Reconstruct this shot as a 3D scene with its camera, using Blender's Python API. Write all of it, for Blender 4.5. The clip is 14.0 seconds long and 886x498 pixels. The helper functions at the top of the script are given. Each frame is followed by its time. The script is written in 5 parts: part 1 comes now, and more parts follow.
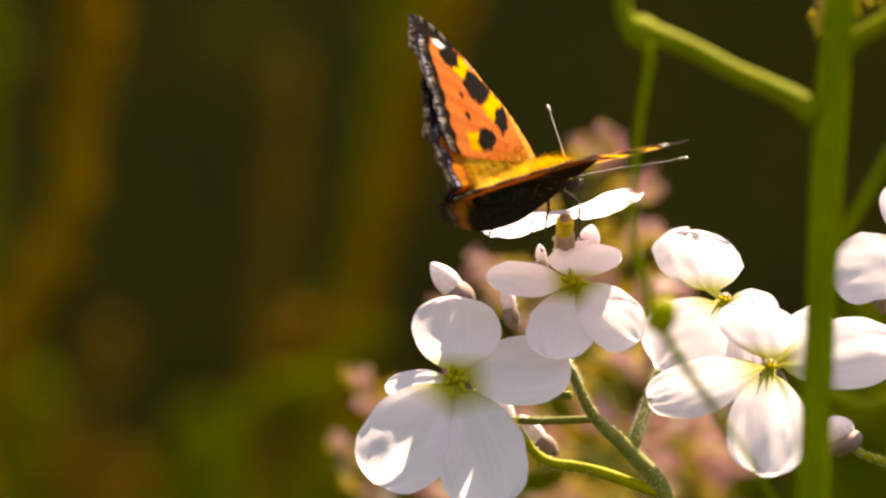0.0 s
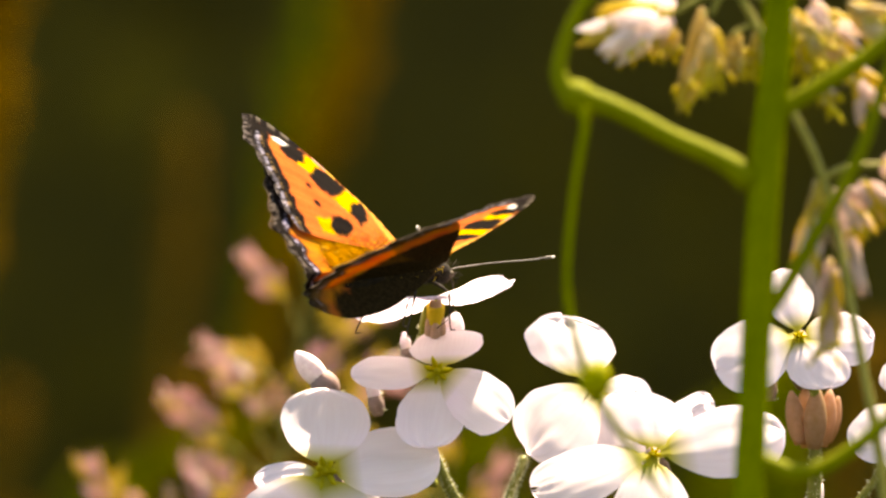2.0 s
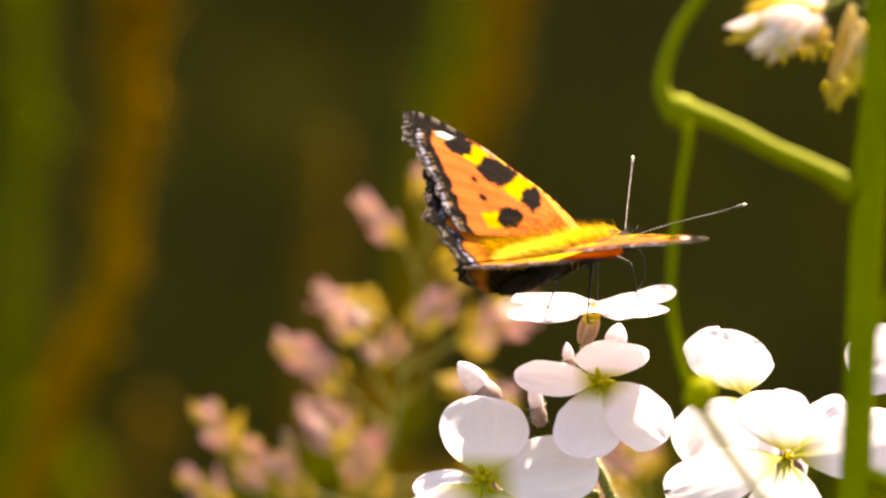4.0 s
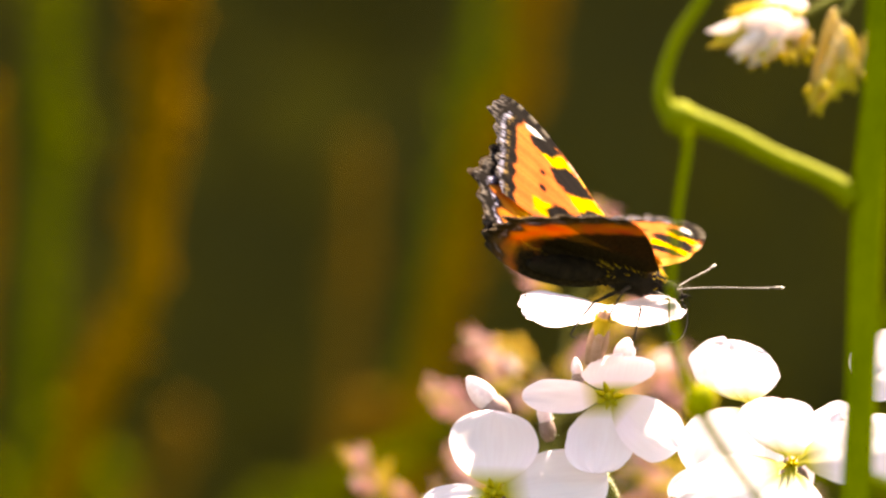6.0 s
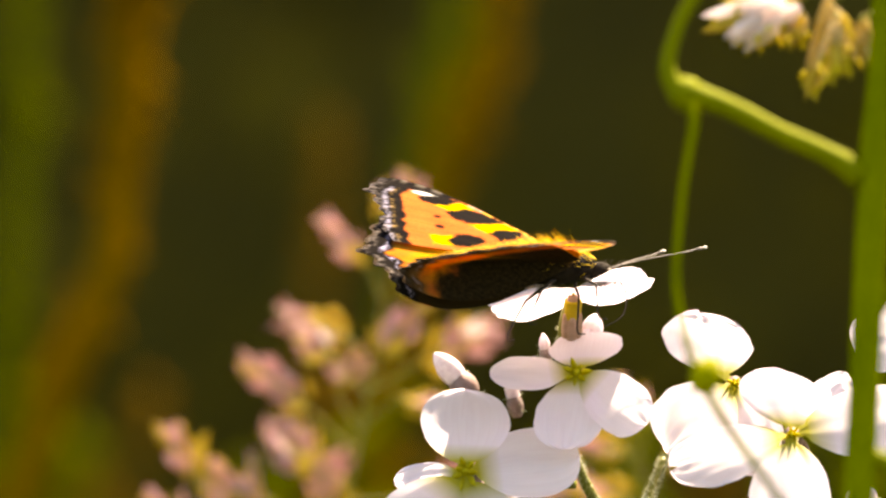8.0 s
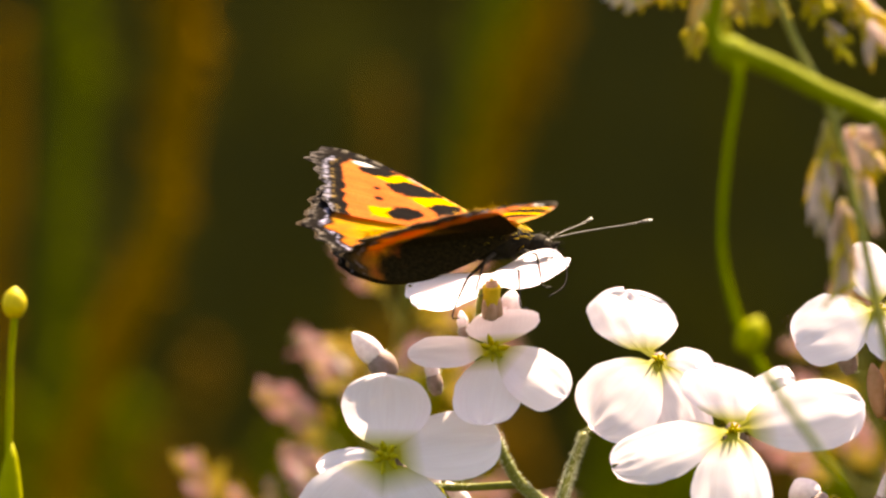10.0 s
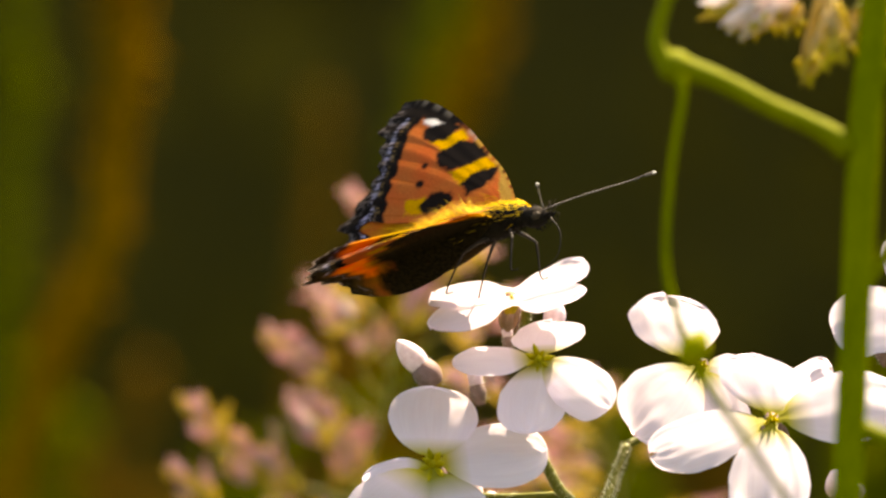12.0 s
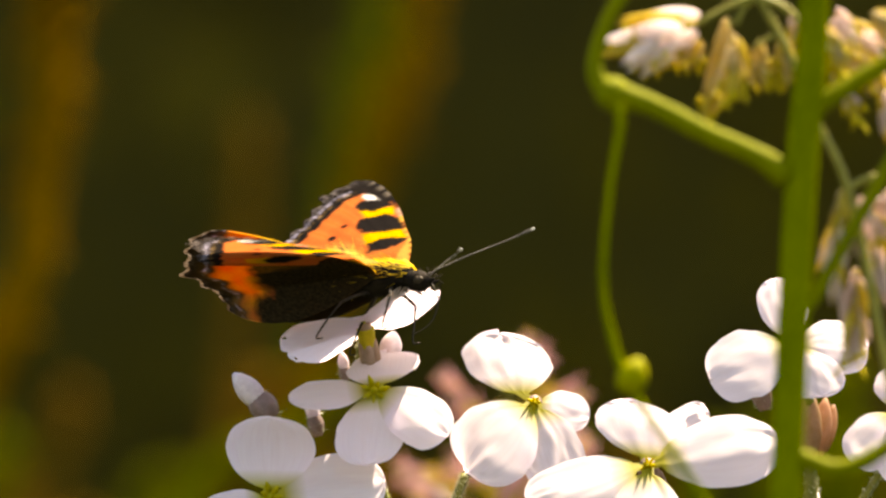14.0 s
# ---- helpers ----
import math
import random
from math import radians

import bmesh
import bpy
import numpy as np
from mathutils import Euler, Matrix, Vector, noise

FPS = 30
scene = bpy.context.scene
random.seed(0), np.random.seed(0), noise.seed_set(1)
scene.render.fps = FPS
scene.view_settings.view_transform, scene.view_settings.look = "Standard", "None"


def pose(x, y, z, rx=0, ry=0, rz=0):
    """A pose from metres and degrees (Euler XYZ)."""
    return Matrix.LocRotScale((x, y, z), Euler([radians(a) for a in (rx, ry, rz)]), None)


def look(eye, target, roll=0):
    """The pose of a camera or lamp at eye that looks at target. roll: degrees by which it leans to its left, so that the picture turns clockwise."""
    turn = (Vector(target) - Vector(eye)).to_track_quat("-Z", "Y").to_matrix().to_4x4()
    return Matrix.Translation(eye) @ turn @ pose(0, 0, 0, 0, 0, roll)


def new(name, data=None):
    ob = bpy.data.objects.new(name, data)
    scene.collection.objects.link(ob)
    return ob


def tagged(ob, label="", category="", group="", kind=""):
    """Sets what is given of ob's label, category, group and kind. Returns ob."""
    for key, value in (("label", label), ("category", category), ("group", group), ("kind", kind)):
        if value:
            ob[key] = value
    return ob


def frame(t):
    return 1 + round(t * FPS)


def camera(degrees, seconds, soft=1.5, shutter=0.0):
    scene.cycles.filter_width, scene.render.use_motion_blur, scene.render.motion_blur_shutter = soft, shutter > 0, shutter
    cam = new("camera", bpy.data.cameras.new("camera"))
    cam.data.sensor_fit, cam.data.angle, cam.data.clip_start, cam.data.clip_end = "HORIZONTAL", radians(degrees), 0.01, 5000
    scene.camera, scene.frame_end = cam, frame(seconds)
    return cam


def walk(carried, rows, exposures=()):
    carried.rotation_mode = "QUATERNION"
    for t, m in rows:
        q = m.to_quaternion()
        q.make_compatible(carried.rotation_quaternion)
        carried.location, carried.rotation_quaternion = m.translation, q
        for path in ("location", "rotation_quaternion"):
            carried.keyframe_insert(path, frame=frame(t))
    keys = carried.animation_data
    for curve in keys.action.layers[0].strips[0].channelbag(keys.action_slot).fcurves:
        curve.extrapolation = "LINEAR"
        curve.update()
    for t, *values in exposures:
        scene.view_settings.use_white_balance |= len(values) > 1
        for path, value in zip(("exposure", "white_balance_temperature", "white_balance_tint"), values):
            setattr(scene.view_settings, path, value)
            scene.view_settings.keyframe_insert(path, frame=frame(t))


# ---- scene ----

S = 0.0000615          # metres per unit of the flower plane's picture grid
D = 1.0                # from the lens to the flowers
ZC = 0.78              # height of the lens
LENS = 2 * math.degrees(math.atan(784 * S / D))

# seconds, sideways and vertical turn of the hand-held camera (grid units)
PAN = [(0, 0, 0), (.5, -135, 55), (1, -165, 71), (1.5, -105, 104), (2, -180, 115), (2.5, -120, 132),
       (3, -36, 123), (3.5, 12, 133), (4, 74, 139), (4.2, 100, 141), (6.3, 125, 150), (6.5, 102, 141), (7, 65, 123), (7.5, 42, 104), (7.7, 50, 113),
       (9.8, 185, 27), (10, 165, 40), (10.5, 155, 55), (11, 138, 70), (11.5, 100, 86), (12, 62, 62), (12.5, 15, 60),
       (13, -25, 120), (13.5, -60, 117), (14, -68, 110)]

cam = camera(LENS, 14.0, soft=2.4)
cam.data.dof.use_dof = True
cam.data.dof.focus_distance = D
cam.data.dof.aperture_fstop = cam.data.lens / 17.0
walk(cam, [(t, pose(0, -D, ZC, 90 + math.degrees(math.atan(py * S / D)), 0, math.degrees(math.atan(px * S / D))))
           for t, px, py in PAN],
     [(t, 2.48 + e, 8400, tint) for t, e, tint in ((0, -.06, 15), (.5, .12, 15), (1.5, .13, 15), (2, .19, 15), (3, .28, 15.5), (3.5, .44, 16.5), (4, .48, 17), (6.3, .76, 18), (6.5, .74, 18), (7.7, .48, 17), (9.8, .18, 16), (10.5, .18, 16.5), (11, .27, 17), (11.5, .20, 16), (12, .08, 16), (14, .08, 15))])

# ---- light ----
SUN_FROM = Vector((0.30, 0.42, 0.86)).normalized()
sky_world = bpy.data.worlds.new("sky")
scene.world = sky_world
sky_world.use_nodes = True
wn = sky_world.node_tree.nodes
sky = wn.new("ShaderNodeTexSky")
sky.sky_type = "NISHITA"
sky.sun_disc = False
sky.sun_elevation = math.asin(SUN_FROM.z)
sky.sun_rotation = math.atan2(SUN_FROM.x, SUN_FROM.y)
wn["Background"].inputs["Strength"].default_value = 0.08
sky_world.node_tree.links.new(sky.outputs[0], wn["Background"].inputs["Color"])
sun = new("sun", bpy.data.lights.new("sun", "SUN"))
sun.data.energy = 5.0
sun.data.angle = radians(0.55)
sun.data.color = (1.0, 0.93, 0.80)
sun.matrix_world = look(SUN_FROM * 5, (0, 0, 0))


# ---- materials ----
def material(name, low, high, scale=40.0, rough=0.55, through_light=0.0, bump=0.2, fine=6.0, shine=0.2):
    """Two-scale mottled surface; through_light is the share of light that passes through."""
    m = bpy.data.materials.new(name)
    m.use_nodes = True
    n, l = m.node_tree.nodes, m.node_tree.links
    p = n["Principled BSDF"]
    tex = n.new("ShaderNodeTexCoord")
    a = n.new("ShaderNodeTexNoise")
    a.inputs["Scale"].default_value = scale
    a.inputs["Detail"].default_value = 5
    b = n.new("ShaderNodeTexNoise")
    b.inputs["Scale"].default_value = scale * fine
    b.inputs["Detail"].default_value = 3
    l.new(tex.outputs["Object"], a.inputs["Vector"])
    l.new(tex.outputs["Object"], b.inputs["Vector"])
    mix = n.new("ShaderNodeMath")
    mix.operation = "MULTIPLY_ADD"
    mix.inputs[1].default_value = 0.35
    l.new(b.outputs["Fac"], mix.inputs[0])
    half = n.new("ShaderNodeMath")
    half.operation = "MULTIPLY"
    half.inputs[1].default_value = 0.65
    l.new(a.outputs["Fac"], half.inputs[0])
    l.new(half.outputs[0], mix.inputs[2])
    ramp = n.new("ShaderNodeValToRGB")
    ramp.color_ramp.elements[0].position, ramp.color_ramp.elements[1].position = 0.36, 0.64
    ramp.color_ramp.elements[0].color, ramp.color_ramp.elements[1].color = (*low, 1), (*high, 1)
    l.new(mix.outputs[0], ramp.inputs["Fac"])
    l.new(ramp.outputs["Color"], p.inputs["Base Color"])
    p.inputs["Roughness"].default_value = rough
    p.inputs["Specular IOR Level"].default_value = shine
    if bump:
        bm_ = n.new("ShaderNodeBump")
        bm_.inputs["Strength"].default_value = bump
        bm_.inputs["Distance"].default_value = 0.0003
        l.new(b.outputs["Fac"], bm_.inputs["Height"])
        l.new(bm_.outputs["Normal"], p.inputs["Normal"])
    if through_light:
        add_translucency(m, ramp.outputs["Color"], through_light)
    return m


def add_translucency(m, colour, share):
    n, l = m.node_tree.nodes, m.node_tree.links
    t = n.new("ShaderNodeBsdfTranslucent")
    l.new(colour, t.inputs["Color"])
    mx = n.new("ShaderNodeMixShader")
    mx.inputs["Fac"].default_value = share
    l.new(n["Principled BSDF"].outputs[0], mx.inputs[1])
    l.new(t.outputs[0], mx.inputs[2])
    l.new(mx.outputs[0], n["Material Output"].inputs["Surface"])


def wing_material(name, share):
    m = bpy.data.materials.new(name)
    m.use_nodes = True
    n, l = m.node_tree.nodes, m.node_tree.links
    at = n.new("ShaderNodeAttribute")
    at.attribute_name = "scales"
    tex = n.new("ShaderNodeTexCoord")
    ns = n.new("ShaderNodeTexNoise")
    ns.inputs["Scale"].default_value = 5200
    l.new(tex.outputs["Object"], ns.inputs["Vector"])
    mr = n.new("ShaderNodeMapRange")
    mr.inputs["To Min"].default_value, mr.inputs["To Max"].default_value = 0.86, 1.13
    mr.inputs["From Min"].default_value, mr.inputs["From Max"].default_value = 0.3, 0.7
    l.new(ns.outputs["Fac"], mr.inputs["Value"])
    mul = n.new("ShaderNodeVectorMath")
    mul.operation = "SCALE"
    l.new(at.outputs["Color"], mul.inputs[0])
    l.new(mr.outputs[0], mul.inputs["Scale"])
    p = n["Principled BSDF"]
    l.new(mul.outputs[0], p.inputs["Base Color"])
    p.inputs["Roughness"].default_value = 0.7
    p.inputs["Specular IOR Level"].default_value = 0.0
    bp = n.new("ShaderNodeBump")
    bp.inputs["Strength"].default_value = 0.25
    bp.inputs["Distance"].default_value = 0.0001
    l.new(ns.outputs["Fac"], bp.inputs["Height"])
    l.new(bp.outputs["Normal"], p.inputs["Normal"])
    add_translucency(m, mul.outputs[0], share)
    return m


def petal_material():
    """White petal: green-yellow claw, faint fanning veins, soft wrinkles."""
    m = bpy.data.materials.new("white_petal")
    m.use_nodes = True
    n, l = m.node_tree.nodes, m.node_tree.links
    at = n.new("ShaderNodeAttribute")
    at.attribute_name = "fan"
    sx = n.new("ShaderNodeSeparateXYZ")
    l.new(at.outputs["Vector"], sx.inputs[0])
    cmb = n.new("ShaderNodeCombineXYZ")
    wide = n.new("ShaderNodeMath")
    wide.operation = "MULTIPLY"
    wide.inputs[1].default_value = 9.0
    l.new(sx.outputs["X"], wide.inputs[0])
    l.new(wide.outputs[0], cmb.inputs["X"])
    l.new(sx.outputs["Y"], cmb.inputs["Y"])
    l.new(sx.outputs["Z"], cmb.inputs["Z"])
    veins = n.new("ShaderNodeTexNoise")
    veins.inputs["Scale"].default_value = 2.2
    veins.inputs["Detail"].default_value = 4
    l.new(cmb.outputs[0], veins.inputs["Vector"])
    ramp = n.new("ShaderNodeValToRGB")
    ramp.color_ramp.elements[0].position, ramp.color_ramp.elements[1].position = 0.32, 0.6
    ramp.color_ramp.elements[0].color, ramp.color_ramp.elements[1].color = (0.855, 0.745, 0.80, 1), (0.885, 0.785, 0.84, 1)
    l.new(veins.outputs["Fac"], ramp.inputs["Fac"])
    claw = n.new("ShaderNodeMapRange")
    claw.inputs["From Min"].default_value, claw.inputs["From Max"].default_value = 0.33, 0.13
    l.new(sx.outputs["Y"], claw.inputs["Value"])
    mix = n.new("ShaderNodeMixRGB")
    mix.inputs["Color2"].default_value = (0.44, 0.40, 0.03, 1)
    l.new(claw.outputs[0], mix.inputs["Fac"])
    l.new(ramp.outputs["Color"], mix.inputs["Color1"])
    p = n["Principled BSDF"]
    l.new(mix.outputs["Color"], p.inputs["Base Color"])
    p.inputs["Roughness"].default_value = 0.55
    p.inputs["Specular IOR Level"].default_value = 0.25
    bp = n.new("ShaderNodeBump")
    bp.inputs["Strength"].default_value = 0.06
    bp.inputs["Distance"].default_value = 0.0002
    l.new(veins.outputs["Fac"], bp.inputs["Height"])
    l.new(bp.outputs["Normal"], p.inputs["Normal"])
    add_translucency(m, mix.outputs["Color"], 0.66)
    return m


PETAL = petal_material()
PETAL_EYE = material("flower_eye", (0.40, 0.345, 0.010), (0.62, 0.53, 0.025), 900, 0.6, 0.5, 0.2, 6.0, 0.05)
CLAW = material("petal_claw", (0.48, 0.36, 0.01), (0.66, 0.50, 0.03), 300, 0.6, 0.5)
CALYX = material("calyx", (0.17, 0.12, 0.09), (0.30, 0.20, 0.18), 260, 0.6, 0.3)
GOLD_CALYX = material("golden_calyx", (0.38, 0.24, 0.13), (0.50, 0.33, 0.24), 260, 0.6, 0.5)
BUD = material("bud", (0.55, 0.42, 0.45), (0.75, 0.66, 0.66), 300, 0.55, 0.3)
STEM = material("green_stem", (0.085, 0.092, 0.012), (0.15, 0.15, 0.018), 220, 0.5, 0.12)
FRONT_STEM = material("smooth_green_stem", (0.20, 0.20, 0.0005), (0.30, 0.285, 0.001), 90, 0.6, 0.2, 0.2, 6.0, 0.04)
# main stem and leaf stalk: weaker sunlight painted in as a darker green
MAIN_STEM = material("shaded_green_stem", (0.115, 0.14, 0.0005), (0.18, 0.20, 0.001), 90, 0.85, 0.2, 0.2, 6.0, 0.0)
BRANCH = material("green_branch", (0.125, 0.142, 0.0005), (0.178, 0.186, 0.001), 90, 0.7, 0.22, 0.2, 6.0, 0.05)
POD = material("brown_pod", (0.30, 0.19, 0.08), (0.46, 0.29, 0.19), 200, 0.55, 0.62)
HAIR_GREEN = material("stem_hair", (0.5, 0.5, 0.3), (0.75, 0.75, 0.55), 300, 0.5, 0.3, 0)
GLUME = material("glume", (0.50, 0.36, 0.30), (0.78, 0.63, 0.56), 260, 0.4, 0.55)
# lit copy of the glume: glaring sun put into a near-white colour
GLUME_SUNLIT = material("sunlit_glume", (0.74, 0.62, 0.58), (0.92, 0.84, 0.82), 260, 0.35, 0.6)
GLUME_TAN = material("tan_glume", (0.40, 0.30, 0.09), (0.62, 0.48, 0.24), 260, 0.45, 0.5)
GLUME_GOLD = material("golden_glume", (0.46, 0.34, 0.03), (0.66, 0.50, 0.06), 200, 0.5, 0.5)
ANTHER = material("anther", (0.42, 0.32, 0.004), (0.60, 0.48, 0.01), 300, 0.6, 0.3)
GLUME_PINK = material("pink_glume", (0.48, 0.26, 0.24), (0.70, 0.44, 0.42), 160, 0.55, 0.5)
GRASS_STALK = material("grass_stalk", (0.16, 0.15, 0.02), (0.26, 0.23, 0.04), 160, 0.6, 0.1)
WING = wing_material("wing_scales", 0.42)
BODY = material("dark_fur", (0.005, 0.004, 0.003), (0.020, 0.015, 0.009), 900, 0.85, 0, 0.2, 6.0, 0.05)
FUR = material("golden_fur", (0.70, 0.48, 0.014), (0.90, 0.66, 0.028), 900, 0.6, 0.5, 0)
BROWN_FUR = material("brown_fur", (0.20, 0.12, 0.006), (0.36, 0.22, 0.012), 900, 0.7, 0.4, 0)
LEG = material("leg", (0.012, 0.009, 0.006), (0.04, 0.03, 0.02), 900, 0.6, 0, 0.2, 6.0, 0.1)
ANTENNA = material("antenna", (0.03, 0.025, 0.02), (0.16, 0.13, 0.10), 2500, 0.5)
RING = material("antenna_ring", (0.22, 0.19, 0.14), (0.40, 0.35, 0.27), 900, 0.6)
CLUB = material("antenna_club", (0.5, 0.45, 0.35), (0.8, 0.75, 0.6), 900, 0.5)
EYE = material("insect_eye", (0.03, 0.02, 0.01), (0.07, 0.05, 0.03), 900, 0.5, 0, 0.2, 6.0, 0.1)
SOIL = material("soil", (0.014, 0.014, 0.006), (0.032, 0.030, 0.012), 6, 0.95, 0, 0.6)
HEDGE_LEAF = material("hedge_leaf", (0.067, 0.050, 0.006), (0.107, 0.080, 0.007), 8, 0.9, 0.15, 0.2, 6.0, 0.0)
# darker than the leaves: the shade within the hedge is put into this colour
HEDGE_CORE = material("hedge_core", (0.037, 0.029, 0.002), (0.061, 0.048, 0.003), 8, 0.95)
DEAD_STALK = material("dead_stalk", (0.136, 0.066, 0.0003), (0.228, 0.108, 0.0006), 60, 0.9, 0.2, 0.2, 6.0, 0.0)
# darker brown version of the dead stalk colour
DARK_STALK = material("dark_stalk", (0.10, 0.055, 0.004), (0.17, 0.085, 0.006), 60, 0.9, 0.2, 0.2, 6.0, 0.0)
GREEN_STALK = material("green_stalk", (0.08, 0.092, 0.0005), (0.14, 0.145, 0.001), 60, 0.9, 0.25, 0.2, 6.0, 0.0)
GRASS = material("grass_blade", (0.05, 0.07, 0.01), (0.10, 0.11, 0.015), 30, 0.6, 0.25)


# ---- mesh helpers ----
def pt(px, py, depth=0.0):
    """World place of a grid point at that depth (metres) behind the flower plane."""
    k = 1 + depth / D
    return Vector(((px - 784) * S * k, depth, ZC - (py - 441) * S * k))


def part(name, bm, mat, parent, label=""):
    """Links a bmesh, in world places, as one mesh object under a thing or a part."""
    me = bpy.data.meshes.new(name)
    root = parent
    while root.parent:
        root = root.parent
    bmesh.ops.translate(bm, verts=bm.verts, vec=-root.location)
    bm.to_mesh(me)
    bm.free()
    for f in me.polygons:
        f.use_smooth = True
    me.materials.append(mat)
    ob = new(name, me)
    ob.parent = parent
    return tagged(ob, label)


def thing(name, place, label, category, group="", kind=""):
    ob = new(name)
    ob.location = place
    return tagged(ob, label, category, group, kind)


def smooth_line(points, steps=8):
    """A smooth line through the points; tangents are held back where one stretch is much longer than the next."""
    p = [Vector(q) for q in points]
    if len(p) < 3:
        return [p[0].lerp(p[-1], k / steps) for k in range(steps + 1)]
    tan = [p[1] - p[0]] + [(c - a) * 0.5 for a, c in zip(p, p[2:])] + [p[-1] - p[-2]]
    out = []
    for i in range(len(p) - 1):
        chord = (p[i + 1] - p[i]).length
        a, b = [t * min(1.0, 1.4 * chord / max(t.length, 1e-9)) for t in (tan[i], tan[i + 1])]
        for k in range(steps):
            u = k / steps
            u2, u3 = u * u, u * u * u
            out.append(p[i] * (2 * u3 - 3 * u2 + 1) + a * (u3 - 2 * u2 + u) + p[i + 1] * (3 * u2 - 2 * u3) + b * (u3 - u2))
    out.append(p[-1].copy())
    return out


def tube(bm, points, radii, sides=10, steps=6, wobble=0.0, seed=0):
    """A round tapering tube along a smooth line; radii in metres at the points."""
    line = smooth_line(points, steps) if steps > 1 else [Vector(q) for q in points]
    n = len(line)
    rs = np.interp(np.linspace(0, len(radii) - 1, n), range(len(radii)), radii)
    rings = []
    side = None
    for i in range(n):
        d = (line[min(i + 1, n - 1)] - line[max(i - 1, 0)]).normalized()
        if side is None:
            side = d.orthogonal().normalized()
        side = (side - d * side.dot(d)).normalized()
        up = d.cross(side)
        ring = []
        for k in range(sides):
            a = 2 * math.pi * k / sides
            r = rs[i] * (1 + wobble * noise.noise(Vector((i * 0.35 + seed, k * 1.7, seed))))
            ring.append(bm.verts.new(line[i] + (side * math.cos(a) + up * math.sin(a)) * r))
        rings.append(ring)
    for a, b in zip(rings, rings[1:]):
        for k in range(sides):
            bm.faces.new((a[k], a[(k + 1) % sides], b[(k + 1) % sides], b[k]))
    bm.faces.new(rings[0][::-1])
    bm.faces.new(rings[-1])
    return line


def sliver(bm, root, tip, width):
    """One hair: a thin three-sided spike."""
    d = (tip - root).normalized()
    a = d.orthogonal().normalized() * width
    b = d.cross(a.normalized()) * width
    v = [bm.verts.new(root + a), bm.verts.new(root - a * 0.5 + b * 0.87), bm.verts.new(root - a * 0.5 - b * 0.87), bm.verts.new(tip)]
    bm.faces.new((v[0], v[1], v[3]))
    bm.faces.new((v[1], v[2], v[3]))
    bm.faces.new((v[2], v[0], v[3]))


def drop_shape(bm, root, tip, width, sides=10, rows=9, profile=None, flat=1.0):
    """A bud, glume or body segment: round, pointed at its tip."""
    axis = tip - root
    d = axis.normalized()
    s = d.cross(Vector((0, 1, 0)))
    s = s.normalized() if s.length > 1e-3 else Vector((1, 0, 0))
    u = d.cross(s)
    rings = []
    for i in range(rows):
        t = i / (rows - 1)
        r = profile(t) if profile else math.sin(math.pi * min(1, 0.12 + t * 0.86)) ** 0.7
        c = root + axis * t
        rings.append([bm.verts.new(c + (s * math.cos(a) + u * math.sin(a) * flat) * (width * 0.5 * max(r, 0.03)))
                      for a in (2 * math.pi * k / sides for k in range(sides))])
    for a, b in zip(rings, rings[1:]):
        for k in range(sides):
            bm.faces.new((a[k], a[(k + 1) % sides], b[(k + 1) % sides], b[k]))
    bm.faces.new(rings[0][::-1])
    bm.faces.new(rings[-1])


# ---- ground, hedge, far stalks ----
def build_ground():
    bm = bmesh.new()
    bmesh.ops.create_grid(bm, x_segments=60, y_segments=60, size=40)
    for v in bm.verts:
        v.co.z = 0.03 * noise.noise(v.co * 0.6)
    me = bpy.data.meshes.new("ground")
    bm.to_mesh(me)
    bm.free()
    me.materials.append(SOIL)
    tagged(new("ground", me), "dark soil under rough meadow grass", "ground", kind="structure")


def leaf_quads(rng, count, low, high, length, mat, name, label):
    verts, faces = [], []
    for _ in range(count):
        c = Vector([rng.uniform(a, b) for a, b in zip(low, high)])
        d = Vector((rng.uniform(-1, 1), rng.uniform(-1, 0.3), rng.uniform(-1, 0.6))).normalized()
        w = d.orthogonal().normalized()
        w.rotate(Matrix.Rotation(rng.uniform(0, 6.28), 3, d))
        n_ = d.cross(w)
        ll = length * rng.uniform(0.6, 1.3)
        k = len(verts)
        verts += [c, c + d * ll * 0.45 + w * ll * 0.24 + n_ * ll * 0.05, c + d * ll * 0.5 - n_ * ll * 0.04,
                  c + d * ll * 0.45 - w * ll * 0.24 + n_ * ll * 0.05, c + d * ll]
        faces += [(k, k + 2, k + 1), (k, k + 3, k + 2), (k + 1, k + 2, k + 4), (k + 2, k + 3, k + 4)]
    me = bpy.data.meshes.new(name)
    me.from_pydata(verts, [], faces)
    me.materials.append(mat)
    return tagged(new(name, me), label, name.replace("_", " "), kind="stuff")


